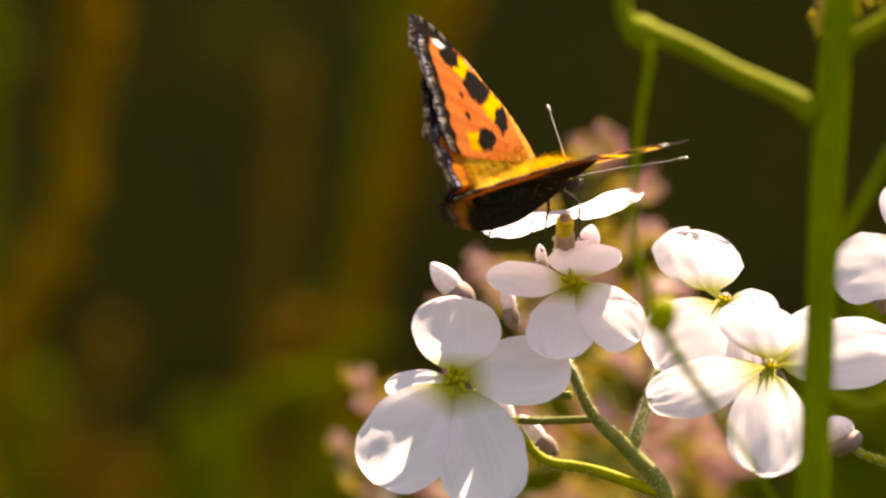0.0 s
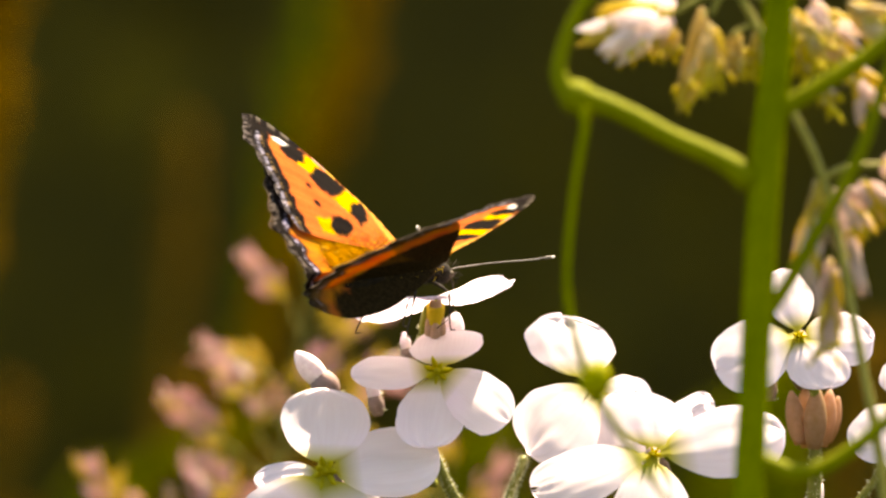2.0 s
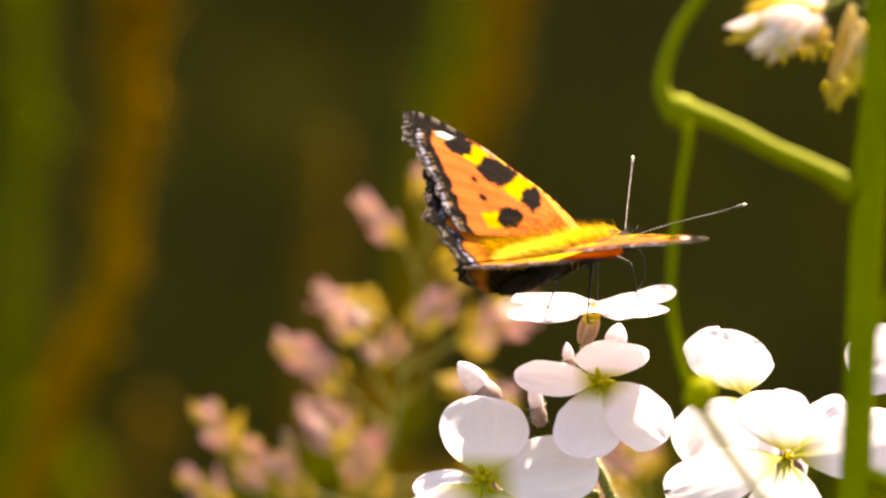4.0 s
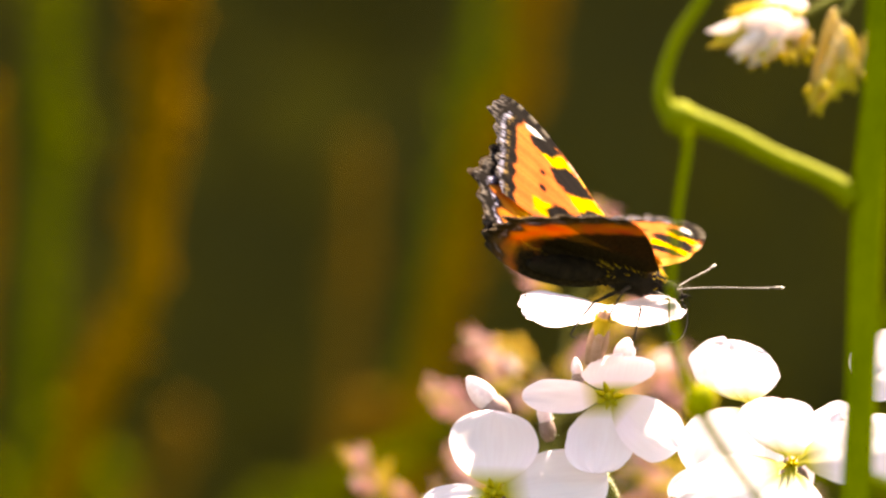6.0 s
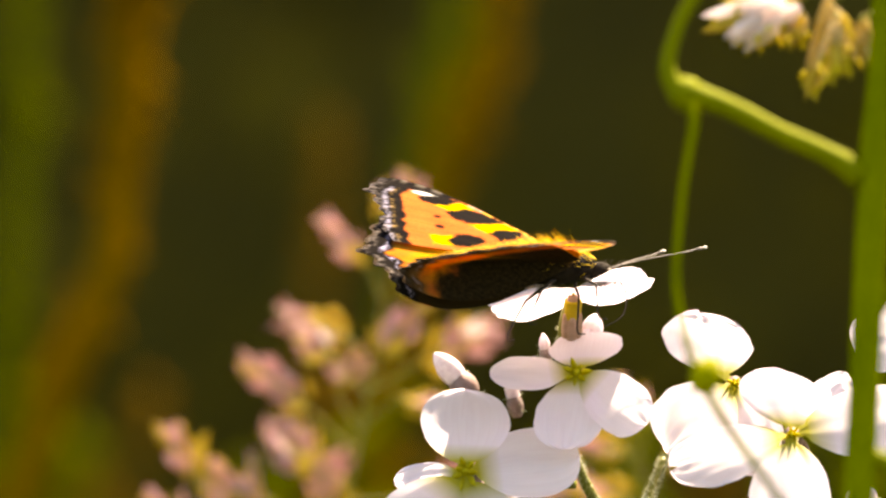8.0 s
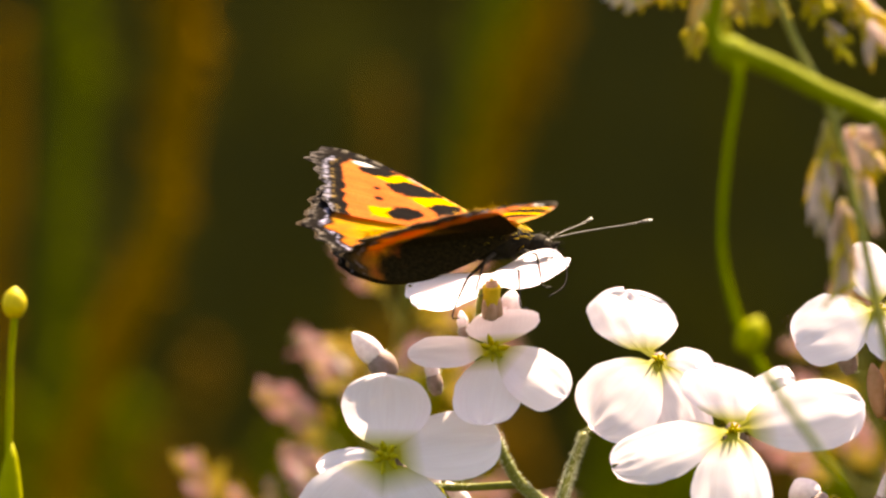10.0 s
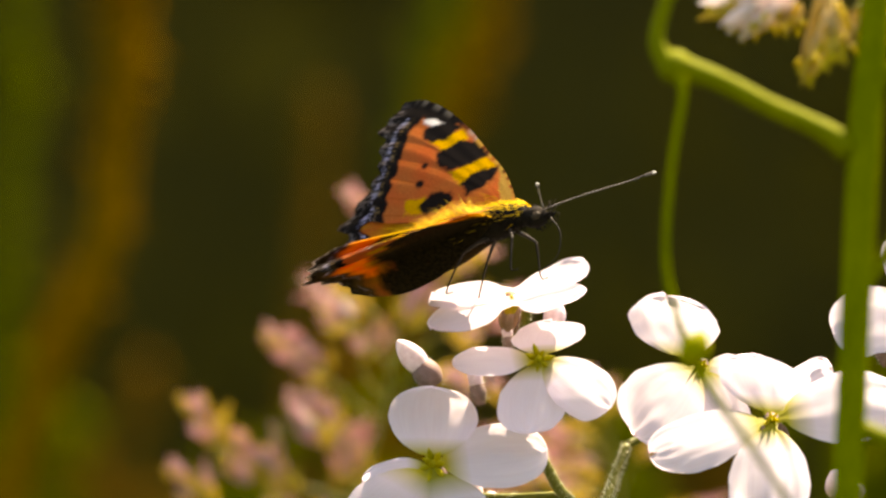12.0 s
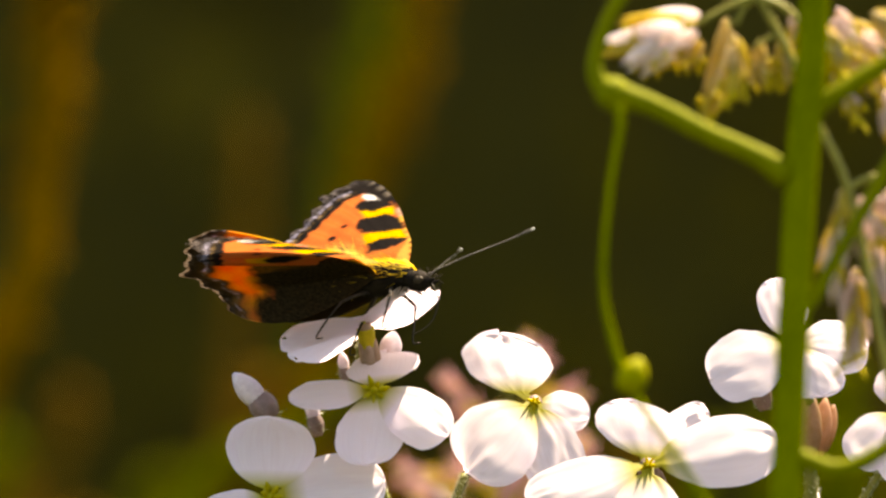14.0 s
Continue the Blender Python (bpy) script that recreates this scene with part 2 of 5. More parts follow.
def build_hedge():
    rng = random.Random(4)
    leaf_quads(rng, 22000, (-7.3, 3.3, 0), (7.3, 3.9, 2.6), 0.07, HEDGE_LEAF, "hedge_leaves", "dense dark hedge leaves in deep shade")
    # solid dark sheet behind the leaves, in place of the hedge's inner shade
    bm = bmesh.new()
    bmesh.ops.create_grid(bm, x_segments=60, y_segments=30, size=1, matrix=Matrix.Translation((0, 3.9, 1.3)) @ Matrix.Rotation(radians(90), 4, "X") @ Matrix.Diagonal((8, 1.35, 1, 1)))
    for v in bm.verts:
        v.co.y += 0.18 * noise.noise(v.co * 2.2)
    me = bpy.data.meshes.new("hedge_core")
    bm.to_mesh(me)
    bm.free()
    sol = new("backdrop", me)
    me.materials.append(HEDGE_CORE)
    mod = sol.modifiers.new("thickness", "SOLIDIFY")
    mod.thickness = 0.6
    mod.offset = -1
    tagged(sol, "dark sheet standing in for the shade inside a hedge", "hedge", kind="structure")


def far_stalk(points, depth, width, mat, label, leaves=6, seed=1):
    """A weed stalk far behind the flowers, with a rough seed head of small bracts."""
    rng = random.Random(seed)
    depth, width = depth * 0.58, width * 0.56
    line = [pt(x, y, depth) for x, y in points]
    foot = Vector((line[-1].x, depth, 0))
    t = thing("weed_stalk", foot, label, "plant", "weed stalks behind the flowers")
    bm = bmesh.new()
    path = tube(bm, line + [foot * 0.6 + line[-1] * 0.4, foot], [width * 0.3] + [width * 0.5] * len(line) + [width * 0.5], 8, 8)
    part("stalk", bm, mat, t)
    bm = bmesh.new()
    reach = path[:int(len(path) * len(points) / (len(points) + 2))]
    clumps = [(rng.randrange(len(reach)), rng.uniform(0.5, 1.5)) for _ in range(leaves + 3)]
    for _ in range(leaves * 46):
        at, big = rng.choice(clumps)
        c = reach[min(len(reach) - 1, max(0, int(at + rng.gauss(0, len(reach) * 0.05))))]
        d = Vector((rng.uniform(-1, 1), rng.uniform(-1, 1), rng.uniform(-0.2, 1))).normalized()
        drop_shape(bm, c, c + d * width * big * rng.uniform(0.5, 1.1), width * 0.3, 5, 4)
    tagged(part("seed_head", bm, mat, t), kind="stuff")


def build_far_plants():
    brown = "tall rust-brown dead weed stalk with seeds"
    green = "tall green weed stalk in dappled light"
    far_stalk([(170, -160), (160, 0), (150, 160), (115, 400), (20, 620), (-60, 900)], 0.85, 0.010, DEAD_STALK, brown, 8, 1)
    far_stalk([(-20, -160), (-30, 60), (-40, 250), (-60, 500), (-80, 900)], 1.3, 0.009, GREEN_STALK, green, 8, 2)
    far_stalk([(505, 100), (505, 200), (495, 380), (470, 640), (460, 900)], 1.5, 0.008, DARK_STALK, brown, 4, 3)
    far_stalk([(830, -200), (800, -20), (740, 140), (690, 300), (640, 500), (600, 900)], 1.2, 0.010, DEAD_STALK, brown, 7, 4)
    far_stalk([(740, -200), (720, 0), (680, 200), (640, 420), (560, 900)], 1.4, 0.010, GREEN_STALK, green, 8, 5)
    far_stalk([(200, 590), (170, 720), (130, 860), (110, 1000)], 1.4, 0.008, DARK_STALK, brown, 5, 6)
    far_stalk([(560, 590), (530, 650), (480, 740), (420, 1000)], 1.0, 0.010, DARK_STALK, brown, 7, 7)
    far_stalk([(660, 600), (560, 680), (480, 712), (430, 740), (410, 1000)], 0.9, 0.007, GREEN_STALK, green, 7, 8)
    far_stalk([(-160, 0), (-170, 300), (-230, 640), (-250, 900)], 1.2, 0.010, DEAD_STALK, brown, 7, 9)
    for k, (x, y, lean) in enumerate(((20, 700, 40), (110, 790, -30), (300, 760, 60), (240, 850, -40), (380, 810, 30), (-90, 760, 30), (-200, 700, 20), (-40, 900, 50), (440, 900, 40))):
        far_stalk([(x + lean, y), (x + lean * 0.6, y + 70), (x, y + 200), (x - 20, y + 500)], 1.5 + 0.1 * (k % 3), 0.012, DARK_STALK if k % 2 else GREEN_STALK, brown if k % 2 else green, 8, 20 + k)
    far_stalk([(1330, 640), (1300, 760), (1290, 900)], 0.6, 0.007, GREEN_STALK, green, 6, 10)
    for k, (x, y, lean) in enumerate(((620, 800, 30), (760, 760, -30), (900, 720, 40), (1060, 700, -20), (1180, 690, 30), (1430, 650, 20), (1560, 560, -30), (1680, 520, 30), (1000, 830, 30), (1500, 780, -20))):
        far_stalk([(x + lean, y), (x + lean * 0.6, y + 70), (x, y + 200), (x - 20, y + 500)], 0.95 + 0.1 * (k % 3), 0.011, DARK_STALK if k % 3 == 1 else GREEN_STALK, brown if k % 3 == 1 else green, 10, 40 + k)


def build_turf():
    rng = random.Random(21)
    verts, faces = [], []
    for _ in range(90000):
        a = Vector((rng.gauss(0, 3.2), rng.gauss(0.4, 2.2), -0.02))
        if a.y > 3.5:
            continue
        h = rng.uniform(0.08, 0.30)
        lean = Vector((rng.uniform(-0.4, 0.4), rng.uniform(-0.4, 0.4), 1)) * h
        w = Vector((rng.uniform(-1, 1), rng.uniform(-1, 1), 0)).normalized() * 0.004
        k = len(verts)
        verts += [a - w, a + w, a + lean * 0.55 + w * 0.7, a + lean * 0.55 - w * 0.7, a + lean + Vector((lean.x, lean.y, -h * 0.1)) * 0.6]
        faces += [(k, k + 1, k + 2, k + 3), (k + 3, k + 2, k + 4)]
    me = bpy.data.meshes.new("grass")
    me.from_pydata(verts, [], faces)
    me.materials.append(GRASS)
    tagged(new("grass", me), "rough green meadow grass on dark soil", "grass", kind="stuff")


build_ground()
build_turf()
build_hedge()
build_far_plants()


# ---- flowers ----
def petal_mesh(c, tip, half, tilt, dt=0.0, dw=0.0, knee=None, cup=0.10, notch=0.04, pleat=0.0, curl=0.0, wrinkle=0.008, seed=0, claw=0.16):
    """One petal: a narrow claw from the eye to the knee, then a rounded blade with a wavy, notched rim.
    tip and half (the half width) are steps from the eye in grid units, dt and dw their depths; tilt leans the whole flower back."""
    bm = bmesh.new()
    lean = math.tan(radians(tilt))

    def step(x, y, deep=0.0):
        return Vector((x, -y * lean + deep, -y)) * S
    knee = knee or (tip[0] * 0.13, tip[1] * 0.13)
    k3, t3, w3 = step(*knee, dt * 0.1), step(*tip, dt), step(*half, dw)
    axis = t3 - k3
    ln = t3.length
    nrm = axis.cross(w3).normalized()
    if nrm.dot(Vector((0, -1, 0.6))) < 0:
        nrm = -nrm
    rows, cols, first = 28, 20, 4
    fan = bm.verts.layers.float_vector.new("fan")
    grid = []
    for i in range(rows + 1):
        row = []
        for j in range(cols + 1):
            q = -1 + 2 * j / cols
            if i < first:
                f = i / first
                s, mid, width = 0.0, k3 * f, claw * (0.9 + 0.1 * f)
                reach = 0.14 * f
            else:
                s = math.sin(0.5 * math.pi * (i - first) / (rows - first))
                width = max(claw, math.sin(math.pi * (0.06 + 0.94 * s) ** 1.12) ** 0.55 if s < 1 else 0.0)
                if s > 0.5:
                    width = max(0.0, 1 - ((s - 0.5) / 0.5) ** 2.8) ** 0.46
                ext = s * (1 - notch * math.exp(-(q / 0.2) ** 2) * max(0.0, s - 0.6) / 0.4)
                mid = k3 + axis * ext
                reach = 0.14 + 0.86 * s
            wave = noise.noise(Vector((reach * 2.1 + seed * 3.7, q * 1.3, seed))) * 0.06 * ln * reach + noise.noise(Vector((reach * 5 + seed, q * 3.5, seed * 1.7))) * 0.022 * ln * reach
            wave += wrinkle * ln * reach * (noise.noise(Vector((q * 4.5 + seed, reach * 2.0, seed * 0.7))) + 0.5 * noise.noise(Vector((q * 10 + seed, reach * 4.0, seed))))
            lift = cup * ln * (math.sin(math.pi * reach * 0.9) * 0.6 - (q * width) ** 2 * 0.55) + wave + curl * ln * reach ** 3
            if pleat:
                lift += pleat * ln * math.cos(q * 7.5) * reach * 0.5
            wob = 1 + 0.06 * noise.noise(Vector((q * 2 + seed, s * 3, 4.2 + seed))) + 0.03 * noise.noise(Vector((q * 5, s * 9, seed * 2.3)))
            vert = bm.verts.new(c + mid + w3 * (q * width * wob) + nrm * lift)
            vert[fan] = (q, reach if claw < 0.3 else 0.3 + 0.7 * reach, seed * 1.37)
            row.append(vert)
        grid.append(row)
    for i in range(rows):
        for j in range(cols):
            bm.faces.new((grid[i][j], grid[i][j + 1], grid[i + 1][j + 1], grid[i + 1][j]))
    return bm


def flower(parent, centre, depth, tilt, petals, tube_to=None, eye=14, seed=0, tube_mat=None):
    """A four-petalled flower: green-yellow eye, petals, and the calyx tube behind it. petals: tip, half width, and what sets each apart."""
    bm = bmesh.new()
    c = pt(*centre, depth / 1000)
    rng = random.Random(seed)
    for k in range(7):
        a = 2 * math.pi * k / 7
        off = Vector((math.cos(a), 0, math.sin(a))) * eye * S * 0.8
        drop_shape(bm, c + Vector((0, 0.0006, 0)), c + off * rng.uniform(0.9, 1.7) + Vector((0, -0.0010 - 0.0006 * rng.random(), 0)), eye * S * 0.5, 6, 5)
    drop_shape(bm, c + Vector((0, 0.0015, 0)), c + Vector((0, -0.0012, 0)), eye * S * 0.8, 8, 5)
    root = part("flower", bm, PETAL_EYE, parent, "yellow-green eye with short stamens")
    for k, (tip, half, more) in enumerate(petals):
        part("petal", petal_mesh(c, tip, half, tilt, seed=seed * 7 + k, **more), PETAL, root, "thin white petal")
    if tube_to:
        bm = bmesh.new()
        e = pt(*tube_to[:2], (depth + tube_to[2]) / 1000)
        slim = 0.72 if tube_mat else 1.0
        tube(bm, [c, c * 0.5 + e * 0.5, e], [0.0009 * slim, 0.0013 * slim, 0.0010 * slim], 10, 5, 0.1, seed)
        # four narrow sepals close about the petal claws
        axis = (c - e).normalized()
        across = axis.cross(Vector((0, 1, 0))).normalized()
        for k in range(5):
            a = 2 * math.pi * (k + 0.3) / 5
            off = (across * math.cos(a) + axis.cross(across) * math.sin(a)) * 0.00085 * slim
            drop_shape(bm, e + off * 0.7 - axis * 0.0003, c.lerp(e, rng.uniform(0.28, 0.42)) + off * 1.25, 0.0016 * slim, 8, 9, lambda t: math.sin(math.pi * (0.16 + 0.78 * t)) ** 0.5)
        if tube_mat:
            claws = bmesh.new()
            tube(claws, [c.lerp(e, 0.10), c.lerp(e, 0.3), c.lerp(e, 0.62)], [0.0010, 0.00095, 0.0008], 10, 4, 0.12, seed)
            part("petal_claws", claws, CLAW, root, "yellow petal bases")
        part("calyx", bm, tube_mat or CALYX, root, "pink-tinged calyx tube" if not tube_mat else "golden sunlit calyx tube")
    # the flower turns about its own eye
    place = c - parent.location
    for ob in (root, *root.children):
        ob.data.transform(Matrix.Translation(-place))
    root.location = place
    return root


def bud(parent, root, tip, width, depth, base=True, pod=False):
    bm = bmesh.new()
    drop_shape(bm, pt(*root, depth / 1000), pt(*tip, depth / 1000), width * S, 12, 10)
    b = part("seed_pod", bm, POD, parent, "brown-gold pod") if pod else part("bud", bm, BUD, parent, "closed pale pink bud")
    if base:
        bm = bmesh.new()
        r, t = pt(*root, depth / 1000), pt(*tip, depth / 1000)
        drop_shape(bm, r - (t - r) * 0.35, r + (t - r) * 0.45, width * S * 1.15, 10, 8)
        part("sepal", bm, CALYX, b)
        rng = random.Random(int(root[0]))
        bm = bmesh.new()
        for _ in range(60):
            c = r.lerp(t, rng.uniform(-0.3, 0.35))
            d = Vector((rng.uniform(-1, 1), rng.uniform(-1, 1), rng.uniform(-0.4, 0.6))).normalized()
            sliver(bm, c + d * width * S * 0.4, c + d * (width * 0.5 + rng.uniform(4, 10)) * S, 0.6 * S)
        tagged(part("bud_hairs", bm, HAIR_GREEN, b, "short pale hairs"), kind="stuff")


def hairy_stem(parent, points, radii, depths, seed, hairs=160, mat=None):
    """A stem through grid points with short pale hairs."""
    rng = random.Random(seed)
    bm = bmesh.new()
    line = tube(bm, [pt(x, y, d / 1000) for (x, y), d in zip(points, depths)], [r * S for r in radii], 10, 8, 0.12, seed)
    st = part("stem", bm, mat or STEM, parent)
    if hairs:
        bm = bmesh.new()
        reach = line[:max(3, int(len(line) * 0.8))]
        for _ in range(hairs * 6):
            i = rng.randrange(len(reach) - 1)
            c = reach[i].lerp(reach[i + 1], rng.random())
            d = Vector((rng.uniform(-1, 1), rng.uniform(-1, 1), rng.uniform(-0.6, 0.6))).normalized()
            r = radii[min(len(radii) - 1, i // 8)] * S
            sliver(bm, c + d * r * 0.8, c + d * (r + rng.uniform(4, 10) * S), 0.6 * S)
        tagged(part("stem_hairs", bm, HAIR_GREEN, st, "short pale hairs"), kind="stuff")
    return st


FOOT_A = Vector((0.022, 0.004, 0))
FOOT_B = Vector((0.045, 0.0, 0))
plant_a = thing("flowering_plant", FOOT_A, "white four-petalled flowers on a hairy green stem", "flower")
plant_b = thing("flowering_plant", FOOT_B, "sunlit white flowers with pink buds beside a stalk", "flower")


def build_plant_a():
    hairy_stem(plant_a, [(1008, 650), (1050, 735), (1115, 800), (1180, 890), (1230, 1300), (1190, 5000), (1150, 13100)], [8, 10, 14, 15, 17, 28, 34],
               [1, 2, 3, 3, 4, 4, 4], 1, 420)
    hairy_stem(plant_a, [(1010, 655), (990, 600), (985, 520), (990, 430), (1000, 380)], [8, 9, 9, 9, 8], [1, 6, 8, 5, 2], 2, 60)
    hairy_stem(plant_a, [(1168, 655), (1145, 715), (1128, 765), (1117, 805)], [8, 9, 10, 11], [8, 6, 4, 3], 3, 220)
    hairy_stem(plant_a, [(1270, 560), (1230, 620), (1168, 655)], [7, 7, 8], [9, 10, 8], 4, 20)
    hairy_stem(plant_a, [(905, 745), (960, 812), (1050, 832), (1166, 872)], [7, 9, 10, 11], [5, 4, 4, 3], 5, 90, FRONT_STEM)
    hairy_stem(plant_a, [(815, 690), (870, 735), (940, 745), (1054, 742)], [6, 6, 7, 7], [5, 6, 5, 3], 6, 60)
    hairy_stem(plant_a, [(1013, 520), (990, 570), (1005, 650)], [6, 7, 8], [3, 6, 2], 7, 20)
    hairy_stem(plant_a, [(812, 535), (850, 600), (930, 690), (1010, 700)], [6, 6, 7, 8], [7, 8, 6, 3], 8, 30)
    # the flower that the butterfly stands on, its petals spread flat
    perch = flower(plant_a, (1000, 380), 0, 0, [
        ((-148, 8), (24, 2), dict(dt=-74, dw=-64, cup=0.05, notch=0.08, claw=0.62)),
        ((-138, -4), (28, 2), dict(dt=72, dw=62, cup=0.05, claw=0.62)),
        ((122, 10), (30, -2), dict(dt=-70, dw=56, cup=0.04, pleat=0.03, curl=0.12, claw=0.62)),
        ((140, -6), (22, -3), dict(dt=56, dw=-58, cup=0.04, pleat=0.02, curl=0.10, claw=0.62))], (985, 455, 4), 4, 1, GOLD_CALYX)
    middle = flower(plant_a, (1014, 501), -3, 20, [
        ((-152, -8), (3, 31), dict(dw=-46, cup=0.08)),
        ((32, -70), (64, 2), dict(dt=62, knee=(12, -10), cup=0.10, notch=0.10)),
        ((114, 104), (37, -36), dict(dw=20, cup=0.12)),
        ((-34, 134), (60, 8), dict(dt=-14, cup=0.12))], (1000, 560, 9), 22, 2)
    low = flower(plant_a, (806, 671), -5, 20, [
        ((4, -144), (79, 3), dict(cup=0.10, notch=0.06)),
        ((203, -24), (8, 60), dict(cup=0.10, dw=-10)),
        ((-140, 184), (68, 48), dict(cup=0.12)),
        ((72, 226), (78, -22), dict(cup=0.12, pleat=0.015)),
        ((-120, 22), (8, 28), dict(dt=90, cup=0.15, pleat=0.03))], (850, 745, 10), 25, 3)
    bright = flower(plant_a, (1283, 531), 4, 40, [
        ((-60, -120), (77, 0), dict(dt=50, knee=(-30, -16), cup=0.14, notch=0.03, wrinkle=0.035)),
        ((-124, 122), (54, 50), dict(cup=0.12, pleat=0.012, wrinkle=0.035)),
        ((48, 160), (56, -12), dict(dt=40, cup=0.10, pleat=0.02, wrinkle=0.035)),
        ((96, 30), (-8, 34), dict(dt=50, cup=0.10))], (1265, 580, 8), 13, 4)
    bud(plant_a, (815, 525), (763, 466), 44, 4)
    bud(plant_a, (1036, 450), (1049, 398), 40, 5, False)
    bud(plant_a, (960, 470), (955, 432), 20, 6)
    bud(plant_a, (900, 770), (880, 690), 42, 8)
    bud(plant_a, (965, 790), (920, 735), 34, 8)
    bud(plant_a, (905, 560), (893, 500), 26, 9)
    return perch, middle, low, bright


def build_plant_b():
    hairy_stem(plant_b, [(1372, 665), (1400, 760), (1440, 900), (1520, 1300), (1540, 5000), (1520, 13100)], [8, 9, 11, 14, 26, 32], [0, 3, 2, 1, 0, 0], 11, 60)
    hairy_stem(plant_b, [(1625, 460), (1650, 560), (1640, 760), (1630, 900), (1560, 1250), (1530, 1500)], [7, 9, 9, 10, 11, 12], [3, 6, 6, 5, 3, 1], 12, 160)
    hairy_stem(plant_b, [(1490, 780), (1530, 805), (1580, 825), (1632, 880)], [6, 7, 8, 8], [2, 2, 3, 4], 13, 80, FRONT_STEM)
    flower(plant_b, (1362, 648), -8, 38, [
        ((-24, -112), (74, 8), dict(dt=30, cup=0.14, wrinkle=0.035)),
        ((232, -36), (10, 60), dict(cup=0.12)),
        ((-12, 192), (72, 4), dict(dt=-20, cup=0.10, pleat=0.035, wrinkle=0.035)),
        ((-214, 66), (14, 44), dict(dt=20, dw=-20, cup=0.10, notch=0.14, wrinkle=0.035)),
        ((104, -98), (26, 22), dict(dt=60, cup=0.12))], (1370, 700, 9), 13, 5)
    flower(plant_b, (1620, 440), 2, 36, [
        ((-26, -116), (44, -6), dict(dt=20, cup=0.14)),
        ((-150, 62), (26, 56), dict(cup=0.14)),
        ((52, 92), (52, -12), dict(cup=0.14, wrinkle=0.03)),
        ((134, 4), (8, 46), dict(dt=40, cup=0.12, wrinkle=0.03))], (1630, 520, 9), 13, 6)
    flower(plant_b, (1800, 560), 4, 36, [
        ((-80, 90), (34, 30), dict(cup=0.12)), ((10, 130), (46, 0), dict(cup=0.12)),
        ((80, 30), (-8, 42), dict(cup=0.12)), ((10, -80), (42, 0), dict(cup=0.12))], (1790, 620, 8), 10, 7)
    hairy_stem(plant_b, [(1795, 610), (1750, 700), (1650, 820)], [6, 7, 8], [8, 8, 6], 14, 60)
    bud(plant_b, (1495, 785), (1470, 738), 60, 2)
    for x, y, x2, y2, w in ((1560, 520, 1535, 420, 34), (1615, 800, 1660, 700, 40)):
        bud(plant_b, (x, y), (x2, y2), w, 8)
    for x, y, x2, y2, w, d in ((1622, 632, 1606, 536, 36, 7), (1634, 638, 1630, 530, 40, 10), (1646, 640, 1652, 528, 42, 6), (1660, 636, 1676, 534, 38, 9), (1670, 628, 1690, 546, 30, 12)):
        bud(plant_b, (x, y), (x2, y2), w, d, False, True)
    hairy_stem(plant_b, [(1648, 630), (1652, 700), (1640, 790)], [9, 8, 8], [8, 7, 6], 15, 30)


PERCH, MIDDLE, LOW, BRIGHT = build_plant_a()
build_plant_b()


# ---- green stalk before the flowers ----
front_plant = thing("green_stalk", Vector((0.036, -0.075, 0)), "thick smooth yellow-green plant stalk with side branches", "plant")


def build_front_stalk():
    dp = -75
    def stem(points, radii, name, depth=dp):
        bm = bmesh.new()
        tube(bm, [pt(x, y, depth / 1000) for x, y in points], [r * S for r in radii], 14, 8, 0.06, len(points))
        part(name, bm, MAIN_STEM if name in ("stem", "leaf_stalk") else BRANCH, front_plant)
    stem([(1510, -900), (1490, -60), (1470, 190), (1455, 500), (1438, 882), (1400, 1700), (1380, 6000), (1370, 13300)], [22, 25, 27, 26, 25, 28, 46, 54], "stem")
    stem([(1445, 205), (1390, 168), (1300, 128), (1210, 82), (1140, 58)], [24, 18, 17, 18, 23], "branch")
    bm = bmesh.new()
    drop_shape(bm, pt(1108, 46, dp / 1000), pt(1172, 76, dp / 1000), 58 * S, 12, 10)
    part("node", bm, BRANCH, front_plant, "swollen joint")
    stem([(1140, 62), (1112, 40), (1104, 0), (1130, -80), (1190, -180), (1230, -330)], [22, 17, 13, 12, 12, 10], "branch")
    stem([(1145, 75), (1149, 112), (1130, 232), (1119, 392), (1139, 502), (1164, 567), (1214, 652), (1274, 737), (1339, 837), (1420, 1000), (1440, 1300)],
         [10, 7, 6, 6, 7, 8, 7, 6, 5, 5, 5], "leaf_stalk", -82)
    bm = bmesh.new()
    drop_shape(bm, pt(1158, 588, -0.082), pt(1186, 526, -0.082), 50 * S, 12, 10)
    part("bud", bm, FRONT_STEM, front_plant, "plump yellow-green side bud")
    stem([(1465, 120), (1500, 80), (1570, 35), (1680, -40), (1800, -170)], [20, 16, 15, 14, 9], "branch")
    stem([(1440, 480), (1490, 420), (1560, 300), (1640, 150), (1700, -40)], [12, 12, 12, 11, 9], "branch")
    stem([(1440, 690), (1475, 705), (1540, 722), (1620, 685), (1720, 600)], [20, 16, 14, 13, 10], "branch")


build_front_stalk()


